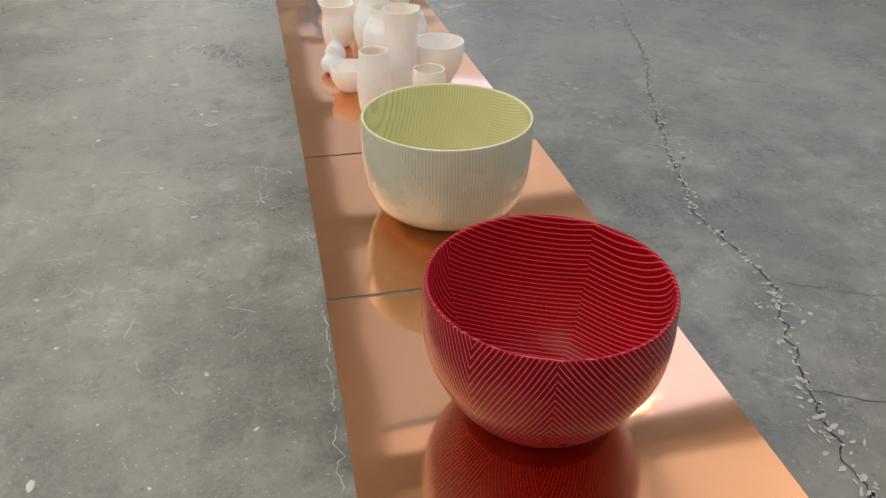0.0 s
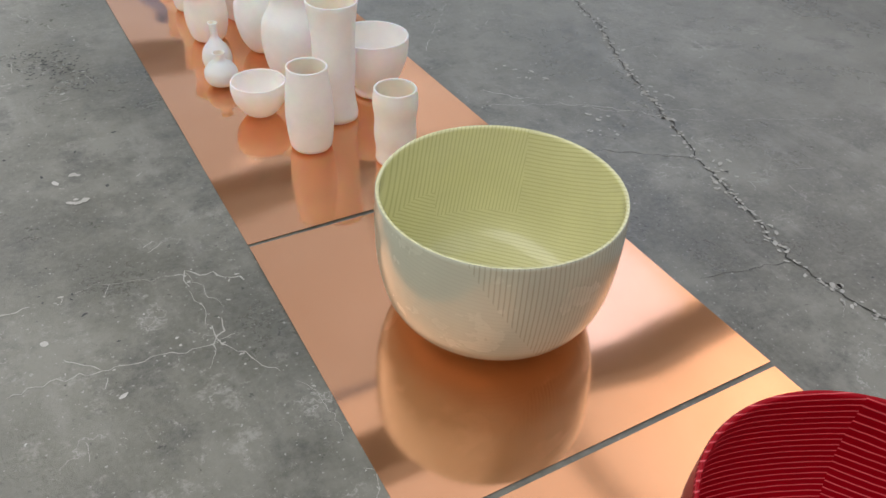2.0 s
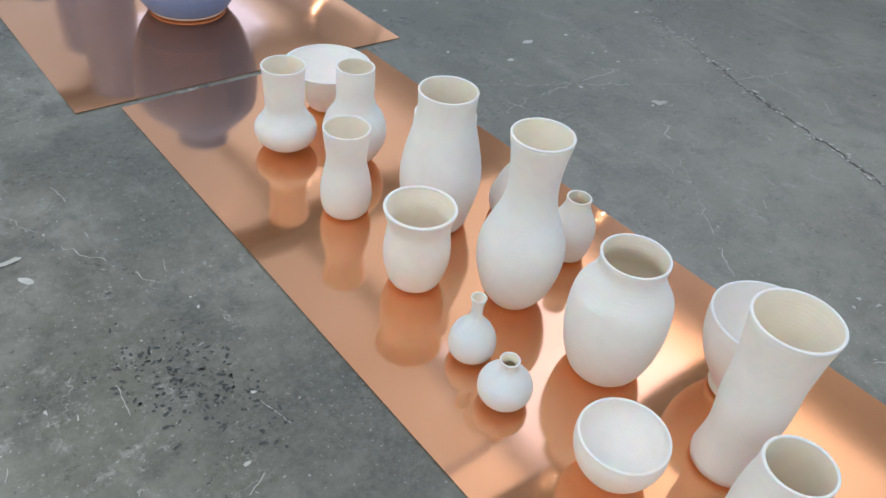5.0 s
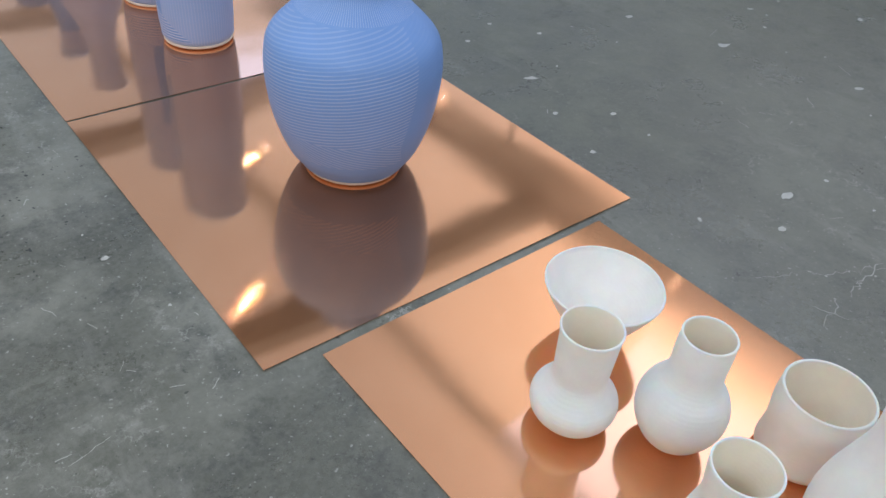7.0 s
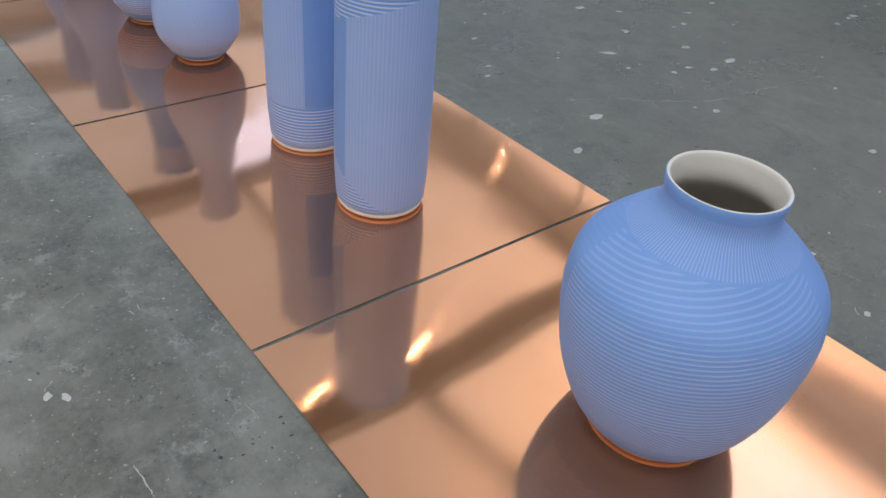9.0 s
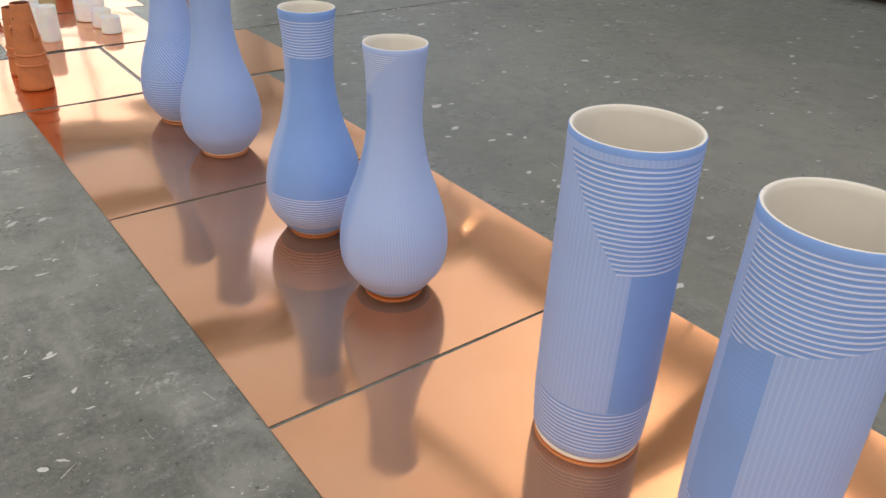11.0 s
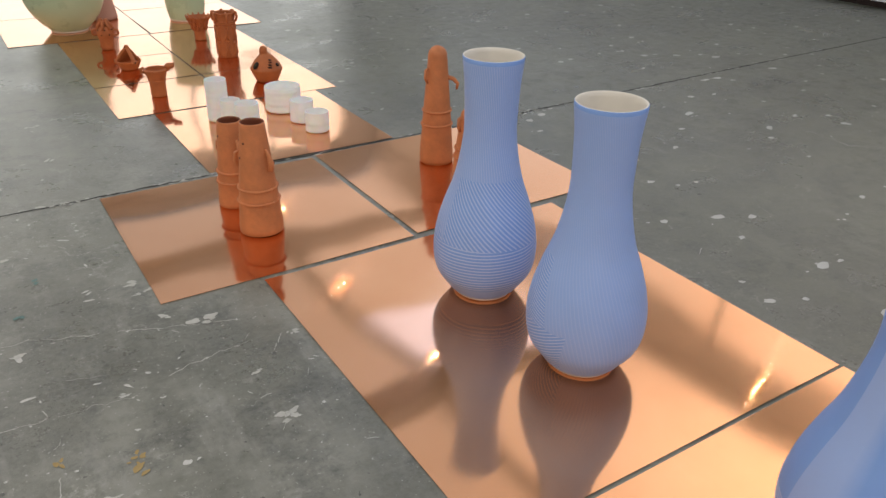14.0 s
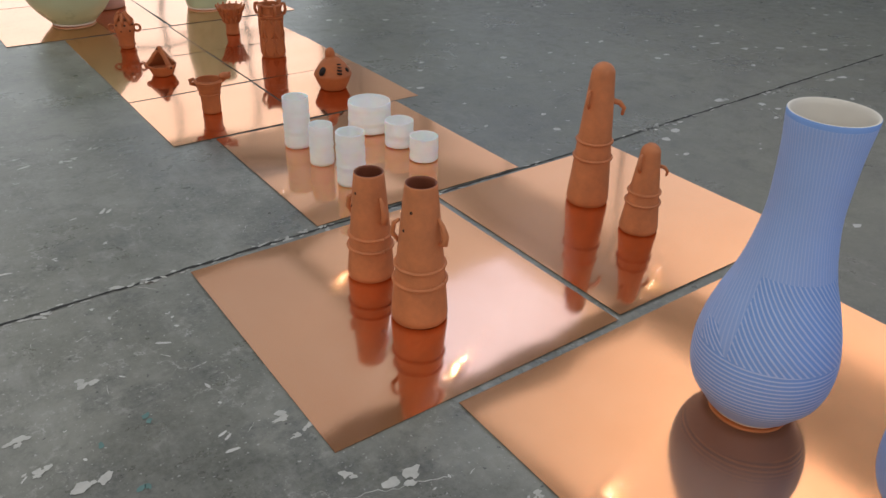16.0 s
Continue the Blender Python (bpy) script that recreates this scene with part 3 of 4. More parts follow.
RED_OUT = mat_lined("red_lines", (0.19, 0.0006, 0.006), (0.72, 0.10, 0.12), 0.26, 0.0100,
                    [(0, 1, -1, 2, 0, 68, 1), (0.204, 0.306, -1, 2, 0, -64, 1), (0.306, 0.52, -1, 2, 0, 52, 1), (0.52, 0.66, -1, 2, 0, -50, 1), (0.66, 0.86, -1, 2, 0, 40, 1),
                     (0, 1, -1, 0.03, 0, 0, 0.0)], 0.3, 0.2, 0.08, 0.35, 0.15)
RED_IN = mat_sliced("red_slices", (0.34, 0.0012, 0.009), (0.80, 0.13, 0.15), 0.0105,
                    [(0, 1, 67, 47, 1), (0.45, 0.733, 36, 36, 1), (-1, 0.12, 80, 20, 1), (0.965, 2, 80, 20, 1)], 0.42, 0.17, 0.14, 0.3, 0.1)
YELLOW_OUT = mat_lined("pale_grooves", (0.54, 0.555, 0.435), (0.36, 0.345, 0.24), 0.26, 0.010,
                       [(0, 1, -1, 2, 0, 90, 0.6), (0, 0.349, -1, 2, 0.386, 6, 0.14), (0, 0.14, -1, 2, 0, 6, 0.08), (0, 1, -1, 0.05, 0, 0, 0)], 0.25, 0.28, 0.45, 0.3)
YELLOW_IN = mat_sliced("yellow_slices", (0.72, 0.71, 0.40), (0.54, 0.53, 0.27), 0.0088,
                       [(0, 1, 44, 52, 0.7), (0.72, 2, 142, 6, 0.75, 0.17), (-1, 0.04, 142, 6, 0.6, 0.17), (0.72, 0.86, 142, 6, 0.75, 0.10)], 0.22, 0.3, 0.6)


def lined_pot(name, x, y, radii, height, wall, outside, inside, label, category, group="", foot=None, segs=96, lip_part=True):
    """A pot with a patterned outside, a lining of its own and, where it has one, a bare foot ring."""
    root = new(name)
    root.location = (x, y, SHEET + 0.001)
    z0 = 0.010 if foot else 0.0
    out = outer_rings(radii, height, 56, z0)
    if foot:
        bm = bmesh.new()
        revolve(bm, [(foot - 0.012, 0.0), (foot - 0.002, 0.001), (foot, 0.004), (foot, 0.009), (foot - 0.004, 0.013), (foot * 0.5, 0.013)], segs)
        part("foot_ring", bm, FOOT, root, "bare pale clay foot ring")
    rim = out[-1][0]
    bm = bmesh.new()
    revolve(bm, [(out[0][0] * 0.55, z0 + 0.001), (out[0][0] * 0.94, z0 + 0.001)] + out[1:] + [(rim - wall * 0.2, height + wall * 0.3)], segs, 0.004, x + y, close_end=False)
    part("body", bm, outside, root)
    bm = bmesh.new()
    ins = [(max(r - wall, 0.004), z) for r, z in reversed(out) if z > z0 + wall * 1.6]
    revolve(bm, [(rim - wall * 0.2, height + wall * 0.3), (rim - wall * 0.7, height + wall * 0.32)] + ins + [(ins[-1][0] * 0.7, z0 + wall * 1.2), (0.004, z0 + wall)],
            segs, 0.004, x + y, close_start=False)
    part("lining", bm, inside, root)
    return tagged(root, label, category, group)


lined_pot("bowl", -0.004, -0.503, [0.146, 0.186, 0.216, 0.238, 0.256, 0.267, 0.272, 0.274, 0.272, 0.269], 0.352, 0.009, RED_OUT, RED_IN,
          "large glossy dark red bowl combed with pink chevron lines", "bowl", "two large bowls")
lined_pot("bowl", -0.011, 0.454, [0.165, 0.222, 0.248, 0.260, 0.267, 0.271, 0.273, 0.274, 0.274, 0.272], 0.331, 0.009, YELLOW_OUT, YELLOW_IN,
          "large pale yellow glazed bowl with fine grooves, standing on copper", "bowl", "two large bowls")

BLUE, PALE = (0.20, 0.355, 0.74), (0.59, 0.66, 0.90)


def blue(name, fields, radius=0.12, pitch=0.0095, weight=0.36):
    return mat_lined(name, BLUE, PALE, radius, pitch, fields, 0.5, weight, 0.0, 0.5)


JAR_LINES = blue("jar_lines", [(0, 1, -1, 2, 0, -10, 0.04), (-1, 0.34, 0.15, 0.47, -0.1, -9, 0.22, 0, 0.26), (-1, 0.34, 0.15, 0.38, -0.1, -9, 0.42, 0, 0.26), (-1, 0.40, 0.09, 0.17, 0.3, 16, 0.36, 0, 0.2), (0, 1, 0.475, 0.55, 0, 90, 0.35), (0, 1, 0.55, 2, 0, 0, 0)], 0.22)
CYL_A = blue("cylinder_lines_a", [(0, 1, -1, 2, 0, 90, 0.5, 0.34), (0, 0.12, 0.1, 0.58, 0, 0, 0.05), (-9, -2.12, 0.50, 0.745, -4.0, 0, 1), (0, 0.3, 0.03, 0.20, 1.6, 0, 0.9), (0, 1, 0.742, 2, 0, 0, 0)], 0.133, 0.0105)
CYL_B = blue("cylinder_lines_b", [(0, 1, -1, 2, 0, 90, 0.48, 0.34), (0.25, 0.60, 0.15, 0.56, 0, 0, 0), (0.60, 1.35, 0.50, 0.728, 0.77, 0, 1), (0, 1, 0.035, 0.155, 0, 0, 1), (0, 1, 0.742, 2, 0, 0, 0)], 0.133, 0.0108)
VASE_A = blue("vase_lines_a", [(0, 1, -1, 2, 0, 88, 0.5, 0.36), (0, 0.098, -1, 0.61, -0.05, 0, 0.1, 0.10), (-9, -1.18, 0.60, 0.725, -2.0, 0, 1), (0, 0.12, -1, 0.13, 0.6, 30, 0.8), (0, 1, -1, 0.03, 0, 0, 0)], 0.1, 0.0058, 0.62)
VASE_B = blue("vase_lines_b", [(0, 1, -1, 2, 0, 0, 0), (0, 0.12, 0.1, 0.6, -0.06, 88, 0.33, 0.33), (0, 1, 0.60, 0.71, 0, 0, 1), (0, 1, 0.045, 0.165, 0, 0, 1)], 0.11, 0.0088)
VASE_C = blue("vase_lines_c", [(0, 1, -1, 2, 0, 78, 0.34, 0.22), (0, 0.16, 0.15, 0.34, 0.25, 15, 0.6), (0, 0.15, -1, 0.16, -0.2, -32, 0.55), (0, 1, 0.725, 2, 0, 0, 0)], 0.12, 0.0082)
VASE_D = blue("vase_lines_d", [(0, 1, -1, 2, 0, 80, 0.46, 0.22), (0.1, 0.5, 0.2, 0.40, 0, 48, 0.62), (0.06, 0.28, 0.19, 0.26, 0.9, 30, 0.7), (0, 1, 0.06, 0.205, 0, -3, 0.62), (0, 1, -1, 0.06, 0, -3, 0.0, 0.25), (0, 1, 0.733, 2, 0, 0, 0)], 0.13, 0.0105)
BLUES = "blue lined vessels in a row"
lined_pot("jar", 0.020, 3.965, [0.150, 0.185, 0.209, 0.226, 0.236, 0.242, 0.240, 0.224, 0.170, 0.109, 0.108], 0.575, 0.008, JAR_LINES, LINING,
          "big sky-blue shouldered jar combed with fine lines", "jar", BLUES, 0.140)
STRAIGHT = [0.128, 0.133, 0.134, 0.134, 0.133, 0.132, 0.132, 0.131, 0.131]
lined_pot("vase", 0.008, 4.978, STRAIGHT, 0.760, 0.009, CYL_A, LINING, "tall blue cylinder vase with upright pale lines", "vase", BLUES, 0.124)
lined_pot("vase", 0.026, 5.408, STRAIGHT, 0.754, 0.009, CYL_B, LINING, "tall blue cylinder vase with bands of pale rings", "vase", BLUES, 0.124)
BOTTLE = [0.104, 0.149, 0.160, 0.151, 0.130, 0.104, 0.087, 0.077, 0.077, 0.080, 0.087]
lined_pot("vase", -0.003, 6.198, BOTTLE, 0.737, 0.006, VASE_A, LINING, "blue bottle vase with pale upright combing", "vase", BLUES, 0.088)
lined_pot("vase", -0.014, 6.665, BOTTLE, 0.737, 0.006, VASE_B, LINING, "plain blue bottle vase with ringed neck and base", "vase", BLUES, 0.088)
lined_pot("vase", -0.006, 7.471, BOTTLE, 0.734, 0.006, VASE_C, LINING, "blue bottle vase with slanting pale lines", "vase", BLUES, 0.092)
lined_pot("vase", -0.014, 7.930, BOTTLE, 0.743, 0.006, VASE_D, LINING, "blue bottle vase with chevron lines on its belly", "vase", BLUES, 0.092)


# ---- terracotta figures ----
def torus(bm, radius, z, thick, segs=48):
    tube_pts = [(radius * math.cos(2 * math.pi * i / segs), radius * math.sin(2 * math.pi * i / segs), z) for i in range(segs + 1)]
    tube(bm, tube_pts, thick, 8)


def cone_figure(x, y, height, r0, r1, turn, label, lean=0.0):
    """An open clay cone with two raised bands, a nose-like lug, an ear and small eye holes."""
    root = new("clay_cone")
    root.matrix_world = pose(x, y, SHEET + 0.001, 0, lean, turn)
    rr = lambda z: r0 + (r1 - r0) * (z / height) ** 1.1
    bm = pot_bmesh([rr(height * i / 8) for i in range(9)], height, 0.006, 0.008, x + y, 64, 0.006)
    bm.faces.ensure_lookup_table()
    # inner faces take the terracotta that has the interior shade painted in
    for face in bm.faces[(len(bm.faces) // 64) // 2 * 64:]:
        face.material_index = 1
    part("body", bm, TERRACOTTA, root).data.materials.append(TERRACOTTA_SHADE)
    for k in (0.30, 0.42):
        bm = bmesh.new()
        torus(bm, rr(height * k) + 0.002, height * k, 0.0055)
        part("band", bm, TERRACOTTA, root)
    zn = height * 0.66
    bm = bmesh.new()
    rn = rr(zn)
    tube(bm, [(rn - 0.004, 0, zn + 0.05), (rn + 0.008, 0, zn + 0.03), (rn + 0.018, 0, zn), (rn + 0.016, 0, zn - 0.02), (rn - 0.003, 0, zn - 0.028)], 0.0105, 10, [0.4, 0.7, 1, 1, 0.5])
    part("nose", bm, TERRACOTTA, root)
    bm = bmesh.new()
    tube(bm, [(-0.9 * rn, -0.42 * rn, zn + 0.03), (-1.14 * rn, -0.52 * rn, zn + 0.02), (-1.2 * rn, -0.56 * rn, zn - 0.01), (-0.92 * rn, -0.44 * rn, zn - 0.035)], 0.007, 8, [0.7, 1, 1, 0.7])
    part("ear", bm, TERRACOTTA, root)
    for a, z in ((-90, height * 0.84), (-114, height * 0.70), (-150, height * 0.84)):
        bm = bmesh.new()
        r = rr(z)
        m = pose(r * math.cos(radians(a)), r * math.sin(radians(a)), z, 0, 90, a)
        bmesh.ops.create_cone(bm, cap_ends=True, segments=12, radius1=0.0045, radius2=0.0038, depth=0.002, matrix=m)
        part("eye_hole", bm, DARK, root, "small dark pierced hole")
    return tagged(root, label, "clay figure", "terracotta figures")


cone_figure(-0.468, 8.684, 0.404, 0.080, 0.043, -64, "terracotta open cone with raised bands and a nose")
cone_figure(-0.467, 8.947, 0.333, 0.071, 0.044, -84, "shorter terracotta open cone with raised bands and a nose")


def dome_figure(x, y, height, r0, r1, turn, label, nose):
    root = new("clay_dome")
    root.matrix_world = pose(x, y, SHEET + 0.001, 0, 0, turn)
    top = height - r1
    rr = lambda z: r0 + (r1 - r0) * min(1, z / top) ** 1.05
    rings = [(rr(top * i / 30), top * i / 30) for i in range(31)]
    rings += [(max(r1 * math.cos(a), 0.003), top + r1 * math.sin(a)) for a in [math.pi / 2 * i / 10 for i in range(1, 11)]]
    bm = bmesh.new()
    revolve(bm, [(r0 - 0.004, 0.0)] + rings[1:], 56, 0.01, x)
    part("body", bm, TERRACOTTA, root)
    for k in (0.34, 0.46):
        bm = bmesh.new()
        torus(bm, rr(height * k) + 0.002, height * k, 0.0055)
        part("band", bm, TERRACOTTA, root)
    z = height * 0.70
    r = rr(z)
    bm = bmesh.new()
    tube(bm, [(r - 0.006, 0, z + 0.02 * nose), (r + 0.02 * nose, 0, z + 0.014 * nose), (r + 0.038 * nose, 0, z - 0.006), (r + 0.034 * nose, 0, z - 0.03 * nose)], 0.010 * nose, 10, [1, 0.9, 0.75, 0.5])
    part("nose", bm, TERRACOTTA, root)
    bm = bmesh.new()
    tube(bm, [(-r * 0.8, -r * 0.5, z + 0.06), (-r * 0.98, -r * 0.75, z + 0.055), (-r * 1.0, -r * 0.8, z + 0.02), (-r * 0.8, -r * 0.55, z)], 0.006, 8, [0.8, 1, 1, 0.8])
    part("ear", bm, TERRACOTTA, root)
    return tagged(root, label, "clay figure", "terracotta figures")


dome_figure(0.444, 8.942, 0.508, 0.076, 0.040, -35, "tall terracotta domed figure with two bands and a hooked nose", 1.0)
dome_figure(0.436, 8.689, 0.310, 0.066, 0.032, -35, "small terracotta domed figure with two bands and ears", 0.7)

# ---- white cups ----
CUPS = "white cups on one sheet"
def cup(x, y, r, h, label, bulge=0.016):
    radii = [r * (1 + bulge * (0.7 if i % 2 else -0.7) + 0.8 * bulge * math.sin(i * 1.9 + x * 9)) for i in range(max(5, round(h / 0.014)))]
    return pot("cup", x, y, radii, h, 0.004, PORCELAIN, label, "cup", CUPS, wobble=0.03, segs=48, base=0.006)


cup(-0.210, 9.951, 0.053, 0.205, "tall white porcelain beaker with soft ridges")
cup(-0.210, 9.743, 0.047, 0.158, "narrow white porcelain beaker")
cup(-0.203, 9.525, 0.053, 0.200, "tall white porcelain beaker")
cup(0.136, 9.958, 0.092, 0.122, "wide white porcelain bowl with straight wall", 0.010)
cup(0.146, 9.738, 0.059, 0.104, "short white porcelain cup", 0.014)
cup(0.151, 9.565, 0.057, 0.094, "short white porcelain cup", 0.014)

# ---- vessels at the far end ----
lined_pot("vase", -0.495, 12.41, [0.130, 0.180, 0.222, 0.250, 0.268, 0.276, 0.270, 0.250, 0.215, 0.175, 0.16], 0.56, 0.008, GREEN, LINING, "large pale celadon green vase with a round belly", "vase", "celadon vessels", 0.125)
lined_pot("vase", 0.345, 12.41, [0.128, 0.140, 0.146, 0.150, 0.152, 0.152, 0.150, 0.148, 0.146], 0.50, 0.008, GREEN, LINING, "tall pale celadon green cylinder vase", "vase", "celadon vessels", 0.125)
pot("vase", -0.22, 12.72, [0.12, 0.11, 0.10, 0.09, 0.08, 0.07, 0.06, 0.06], 0.45, 0.006, PINK, "tapering pink clay vase on copper", "vase")


# ---- carved terracotta pieces on the grid of sheets ----
CARVED = "small carved terracotta vessels"


def ball(bm, p, r, sx=1, sy=1, sz=1):
    bmesh.ops.create_uvsphere(bm, u_segments=14, v_segments=9, radius=r, matrix=Matrix.Translation(p) @ Matrix.Diagonal((sx, sy, sz, 1)))


def hole(parent, p, r, face, stretch=1.0):
    bm = bmesh.new()
    m = look(p, Vector(p) + Vector(face)) @ Matrix.Diagonal((1, stretch, 1, 1))
    bmesh.ops.create_cone(bm, cap_ends=True, segments=16, radius1=r, radius2=r * 0.85, depth=0.004, matrix=m)
    part("opening", bm, DARK, parent, "dark pierced opening")


def carved_root(name, x, y, turn, label, size=1.0):
    root = new(name)
    root.matrix_world = pose(x, y, SHEET + 0.001, 0, 0, turn) @ Matrix.Scale(size, 4)
    return tagged(root, label, "clay vessel", CARVED)


def ring_handle(parent, x, y, z, r, thick, turn):
    bm = bmesh.new()
    c, s_ = math.cos(radians(turn)), math.sin(radians(turn))
    tube(bm, [(x + r * math.cos(a) * c, y + r * math.cos(a) * s_, z + r * math.sin(a)) for a in [2 * math.pi * i / 16 for i in range(17)]], thick, 8)
    part("ring_handle", bm, TERRACOTTA_DEEP, parent)


# cup with a bird on its rim
root = carved_root("bird_cup", -0.361, 10.505, 0, "terracotta cup with raised bands and a bird on its rim", 0.9)
part("body", pot_bmesh([0.046, 0.047, 0.046, 0.047, 0.049, 0.055, 0.062, 0.064], 0.165, 0.006, 0.02, 3.0, 48, 0.004), TERRACOTTA_DEEP, root)
for z, r in ((0.095, 0.049), (0.118, 0.052), (0.158, 0.066)):
    bm = bmesh.new()
    torus(bm, r, z, 0.005, 36)
    part("band", bm, TERRACOTTA_DEEP, root)
bm = bmesh.new()
ball(bm, (0.078, -0.02, 0.175), 0.024, 1.3, 0.9, 0.8)
tube(bm, [(0.06, -0.015, 0.15), (0.075, -0.018, 0.165), (0.09, -0.024, 0.178), (0.105, -0.03, 0.195)], 0.012, 10, [1, 1, 0.8, 0.4])
part("bird", bm, TERRACOTTA_DEEP, root)
bm = bmesh.new()
tube(bm, [(-0.05, 0.03, 0.135), (-0.075, 0.04, 0.145), (-0.078, 0.042, 0.16), (-0.058, 0.034, 0.168)], 0.010, 10, [0.7, 1, 1, 0.7])
part("lug", bm, TERRACOTTA_DEEP, root)

# little boat with a gabled roof
root = carved_root("gabled_boat", -0.372, 11.139, -38, "low terracotta boat with a pierced triangular gable", 0.84)
part("hull", pot_bmesh([0.058, 0.066, 0.073, 0.080, 0.084], 0.062, 0.006, 0.05, 1.7, 48, 0.006), TERRACOTTA_DEEP, root)
for px, py in ((-0.08, -0.02), (0.07, -0.05), (0.03, 0.07)):
    bm = bmesh.new()
    tube(bm, [(px, py, 0.052), (px * 0.75, py * 0.75, 0.08), (px * 0.42, py * 0.42, 0.118), (0, 0.0, 0.155)], 0.014, 10, [1.15, 1, 0.95, 0.9])
    part("roof_bar", bm, TERRACOTTA_DEEP, root)
    bm = bmesh.new()
    ball(bm, (px, py, 0.056), 0.019)
    part("boss", bm, TERRACOTTA_DEEP, root)
    hole(root, (px * 1.14, py * 1.14 - 0.008, 0.062), 0.006, (px, py - 0.04, 0.03))
for (ax, ay), (bx, by) in (((0.07, -0.05), (0.03, 0.07)), ((0.03, 0.07), (-0.08, -0.02))):
    bm = bmesh.new()
    outer = [bm.verts.new(c) for c in ((ax * 0.95, ay * 0.95, 0.05), (bx * 0.95, by * 0.95, 0.05), (0, 0, 0.156))]
    inner = [bm.verts.new(c) for c in ((ax * 0.82, ay * 0.82, 0.05), (bx * 0.82, by * 0.82, 0.05), (0, 0, 0.144))]
    bm.faces.new(outer)
    bm.faces.new(inner[::-1])
    for i in range(3):
        bm.faces.new((outer[i], inner[i], inner[(i + 1) % 3], outer[(i + 1) % 3]))
    part("roof_panel", bm, TERRACOTTA_DEEP, root)
bm = bmesh.new()
ball(bm, (0, 0, 0.155), 0.017)
part("apex", bm, TERRACOTTA_DEEP, root)
hole(root, (-0.006, -0.017, 0.158), 0.005, (-0.2, -1, 0.2))

# pot with a pierced head and ring ears
root = carved_root("pierced_pot", -0.380, 11.705, -30, "terracotta pot with pierced crown and two ring ears", 0.85)
part("body", pot_bmesh([0.046, 0.049, 0.050, 0.051, 0.056, 0.062, 0.063, 0.058, 0.045], 0.175, 0.006, 0.03, 4.4, 48, 0.004), TERRACOTTA_DEEP, root)
bm = bmesh.new()
torus(bm, 0.051, 0.022, 0.004, 36)
part("band", bm, TERRACOTTA_DEEP, root)
for i in range(7):
    a = 2 * math.pi * i / 7 + 0.3
    bm = bmesh.new()
    tube(bm, [(0.052 * math.cos(a), 0.052 * math.sin(a), 0.150), (0.050 * math.cos(a), 0.050 * math.sin(a), 0.180), (0.030 * math.cos(a), 0.030 * math.sin(a), 0.205 + 0.014 * (i % 2)), (0.014 * math.cos(a), 0.014 * math.sin(a), 0.212 + 0.016 * (i % 3 == 0))], 0.012, 8, [1, 1, 0.9, 0.7])
    part("crown_bud", bm, TERRACOTTA_DEEP, root)
for k in range(9):
    a = radians(-150 + 26 * k)
    z = 0.118 + 0.036 * (k % 2)
    hole(root, (0.062 * math.cos(a), 0.062 * math.sin(a), z), 0.006, (math.cos(a), math.sin(a), 0.1))
ring_handle(root, -0.078, 0.0, 0.128, 0.021, 0.008, 0)
ring_handle(root, 0.078, 0.0, 0.128, 0.021, 0.008, 0)

# flaring pot with a ragged leafy crown
root = carved_root("leafy_pot", 0.230, 11.689, 15, "terracotta pot flaring into a ragged leafy crown", 0.88)
part("body", pot_bmesh([0.046, 0.044, 0.044, 0.046, 0.052, 0.062, 0.075, 0.084], 0.178, 0.006, 0.03, 6.1, 48, 0.004), TERRACOTTA_DEEP, root)
for row, (r0, z0, r1, z1, n) in enumerate(((0.049, 0.075, 0.062, 0.118, 11), (0.056, 0.105, 0.076, 0.152, 11), (0.072, 0.145, 0.096, 0.192, 13))):
    for i in range(n):
        a = 2 * math.pi * (i + 0.5 * (row % 2)) / n
        bm = bmesh.new()
        tube(bm, [(r0 * math.cos(a), r0 * math.sin(a), z0), ((r0 + r1) / 2 * math.cos(a), (r0 + r1) / 2 * math.sin(a), (z0 + z1) / 2), (r1 * math.cos(a), r1 * math.sin(a), z1)], 0.010, 6, [0.6, 1.1, 0.45])
        part("leaf", bm, TERRACOTTA_DEEP, root)

# tall carved cylinder with loops round its collar
root = carved_root("carved_cylinder", 0.246, 11.160, 0, "tall terracotta cylinder carved with crosses, loops round its collar")
part("body", pot_bmesh([0.063, 0.063, 0.062, 0.062, 0.061, 0.061, 0.060, 0.060], 0.275, 0.006, 0.012, 8.0, 56, 0.004), TERRACOTTA_DEEP, root)
for z in (0.222, 0.272, 0.212):
    bm = bmesh.new()
    torus(bm, 0.063, z, 0.006, 40)
    part("band", bm, TERRACOTTA_DEEP, root)
for i in range(7):
    for lo, hi in ((0.015, 0.105), (0.110, 0.200)):
        for d in (1, -1):
            a0 = 2 * math.pi * i / 7
            pts = [(0.0625 * math.cos(a0 + d * 0.42 * (k / 4 - 0.5)), 0.0625 * math.sin(a0 + d * 0.42 * (k / 4 - 0.5)), lo + (hi - lo) * k / 4) for k in range(5)]
            bm = bmesh.new()
            tube(bm, pts, 0.0062, 6)
            part("carved_ridge", bm, TERRACOTTA_DEEP, root)
for i in range(6):
    a = 2 * math.pi * i / 6 + 0.4
    bm = bmesh.new()
    c, s_ = math.cos(a), math.sin(a)
    tube(bm, [(0.060 * c, 0.060 * s_, 0.280), (0.078 * c, 0.078 * s_, 0.278), (0.082 * c, 0.082 * s_, 0.250), (0.074 * c, 0.074 * s_, 0.228), (0.060 * c, 0.060 * s_, 0.224)], 0.0085, 8, [0.9, 1, 1, 1, 0.8])
    part("loop", bm, TERRACOTTA_DEEP, root)

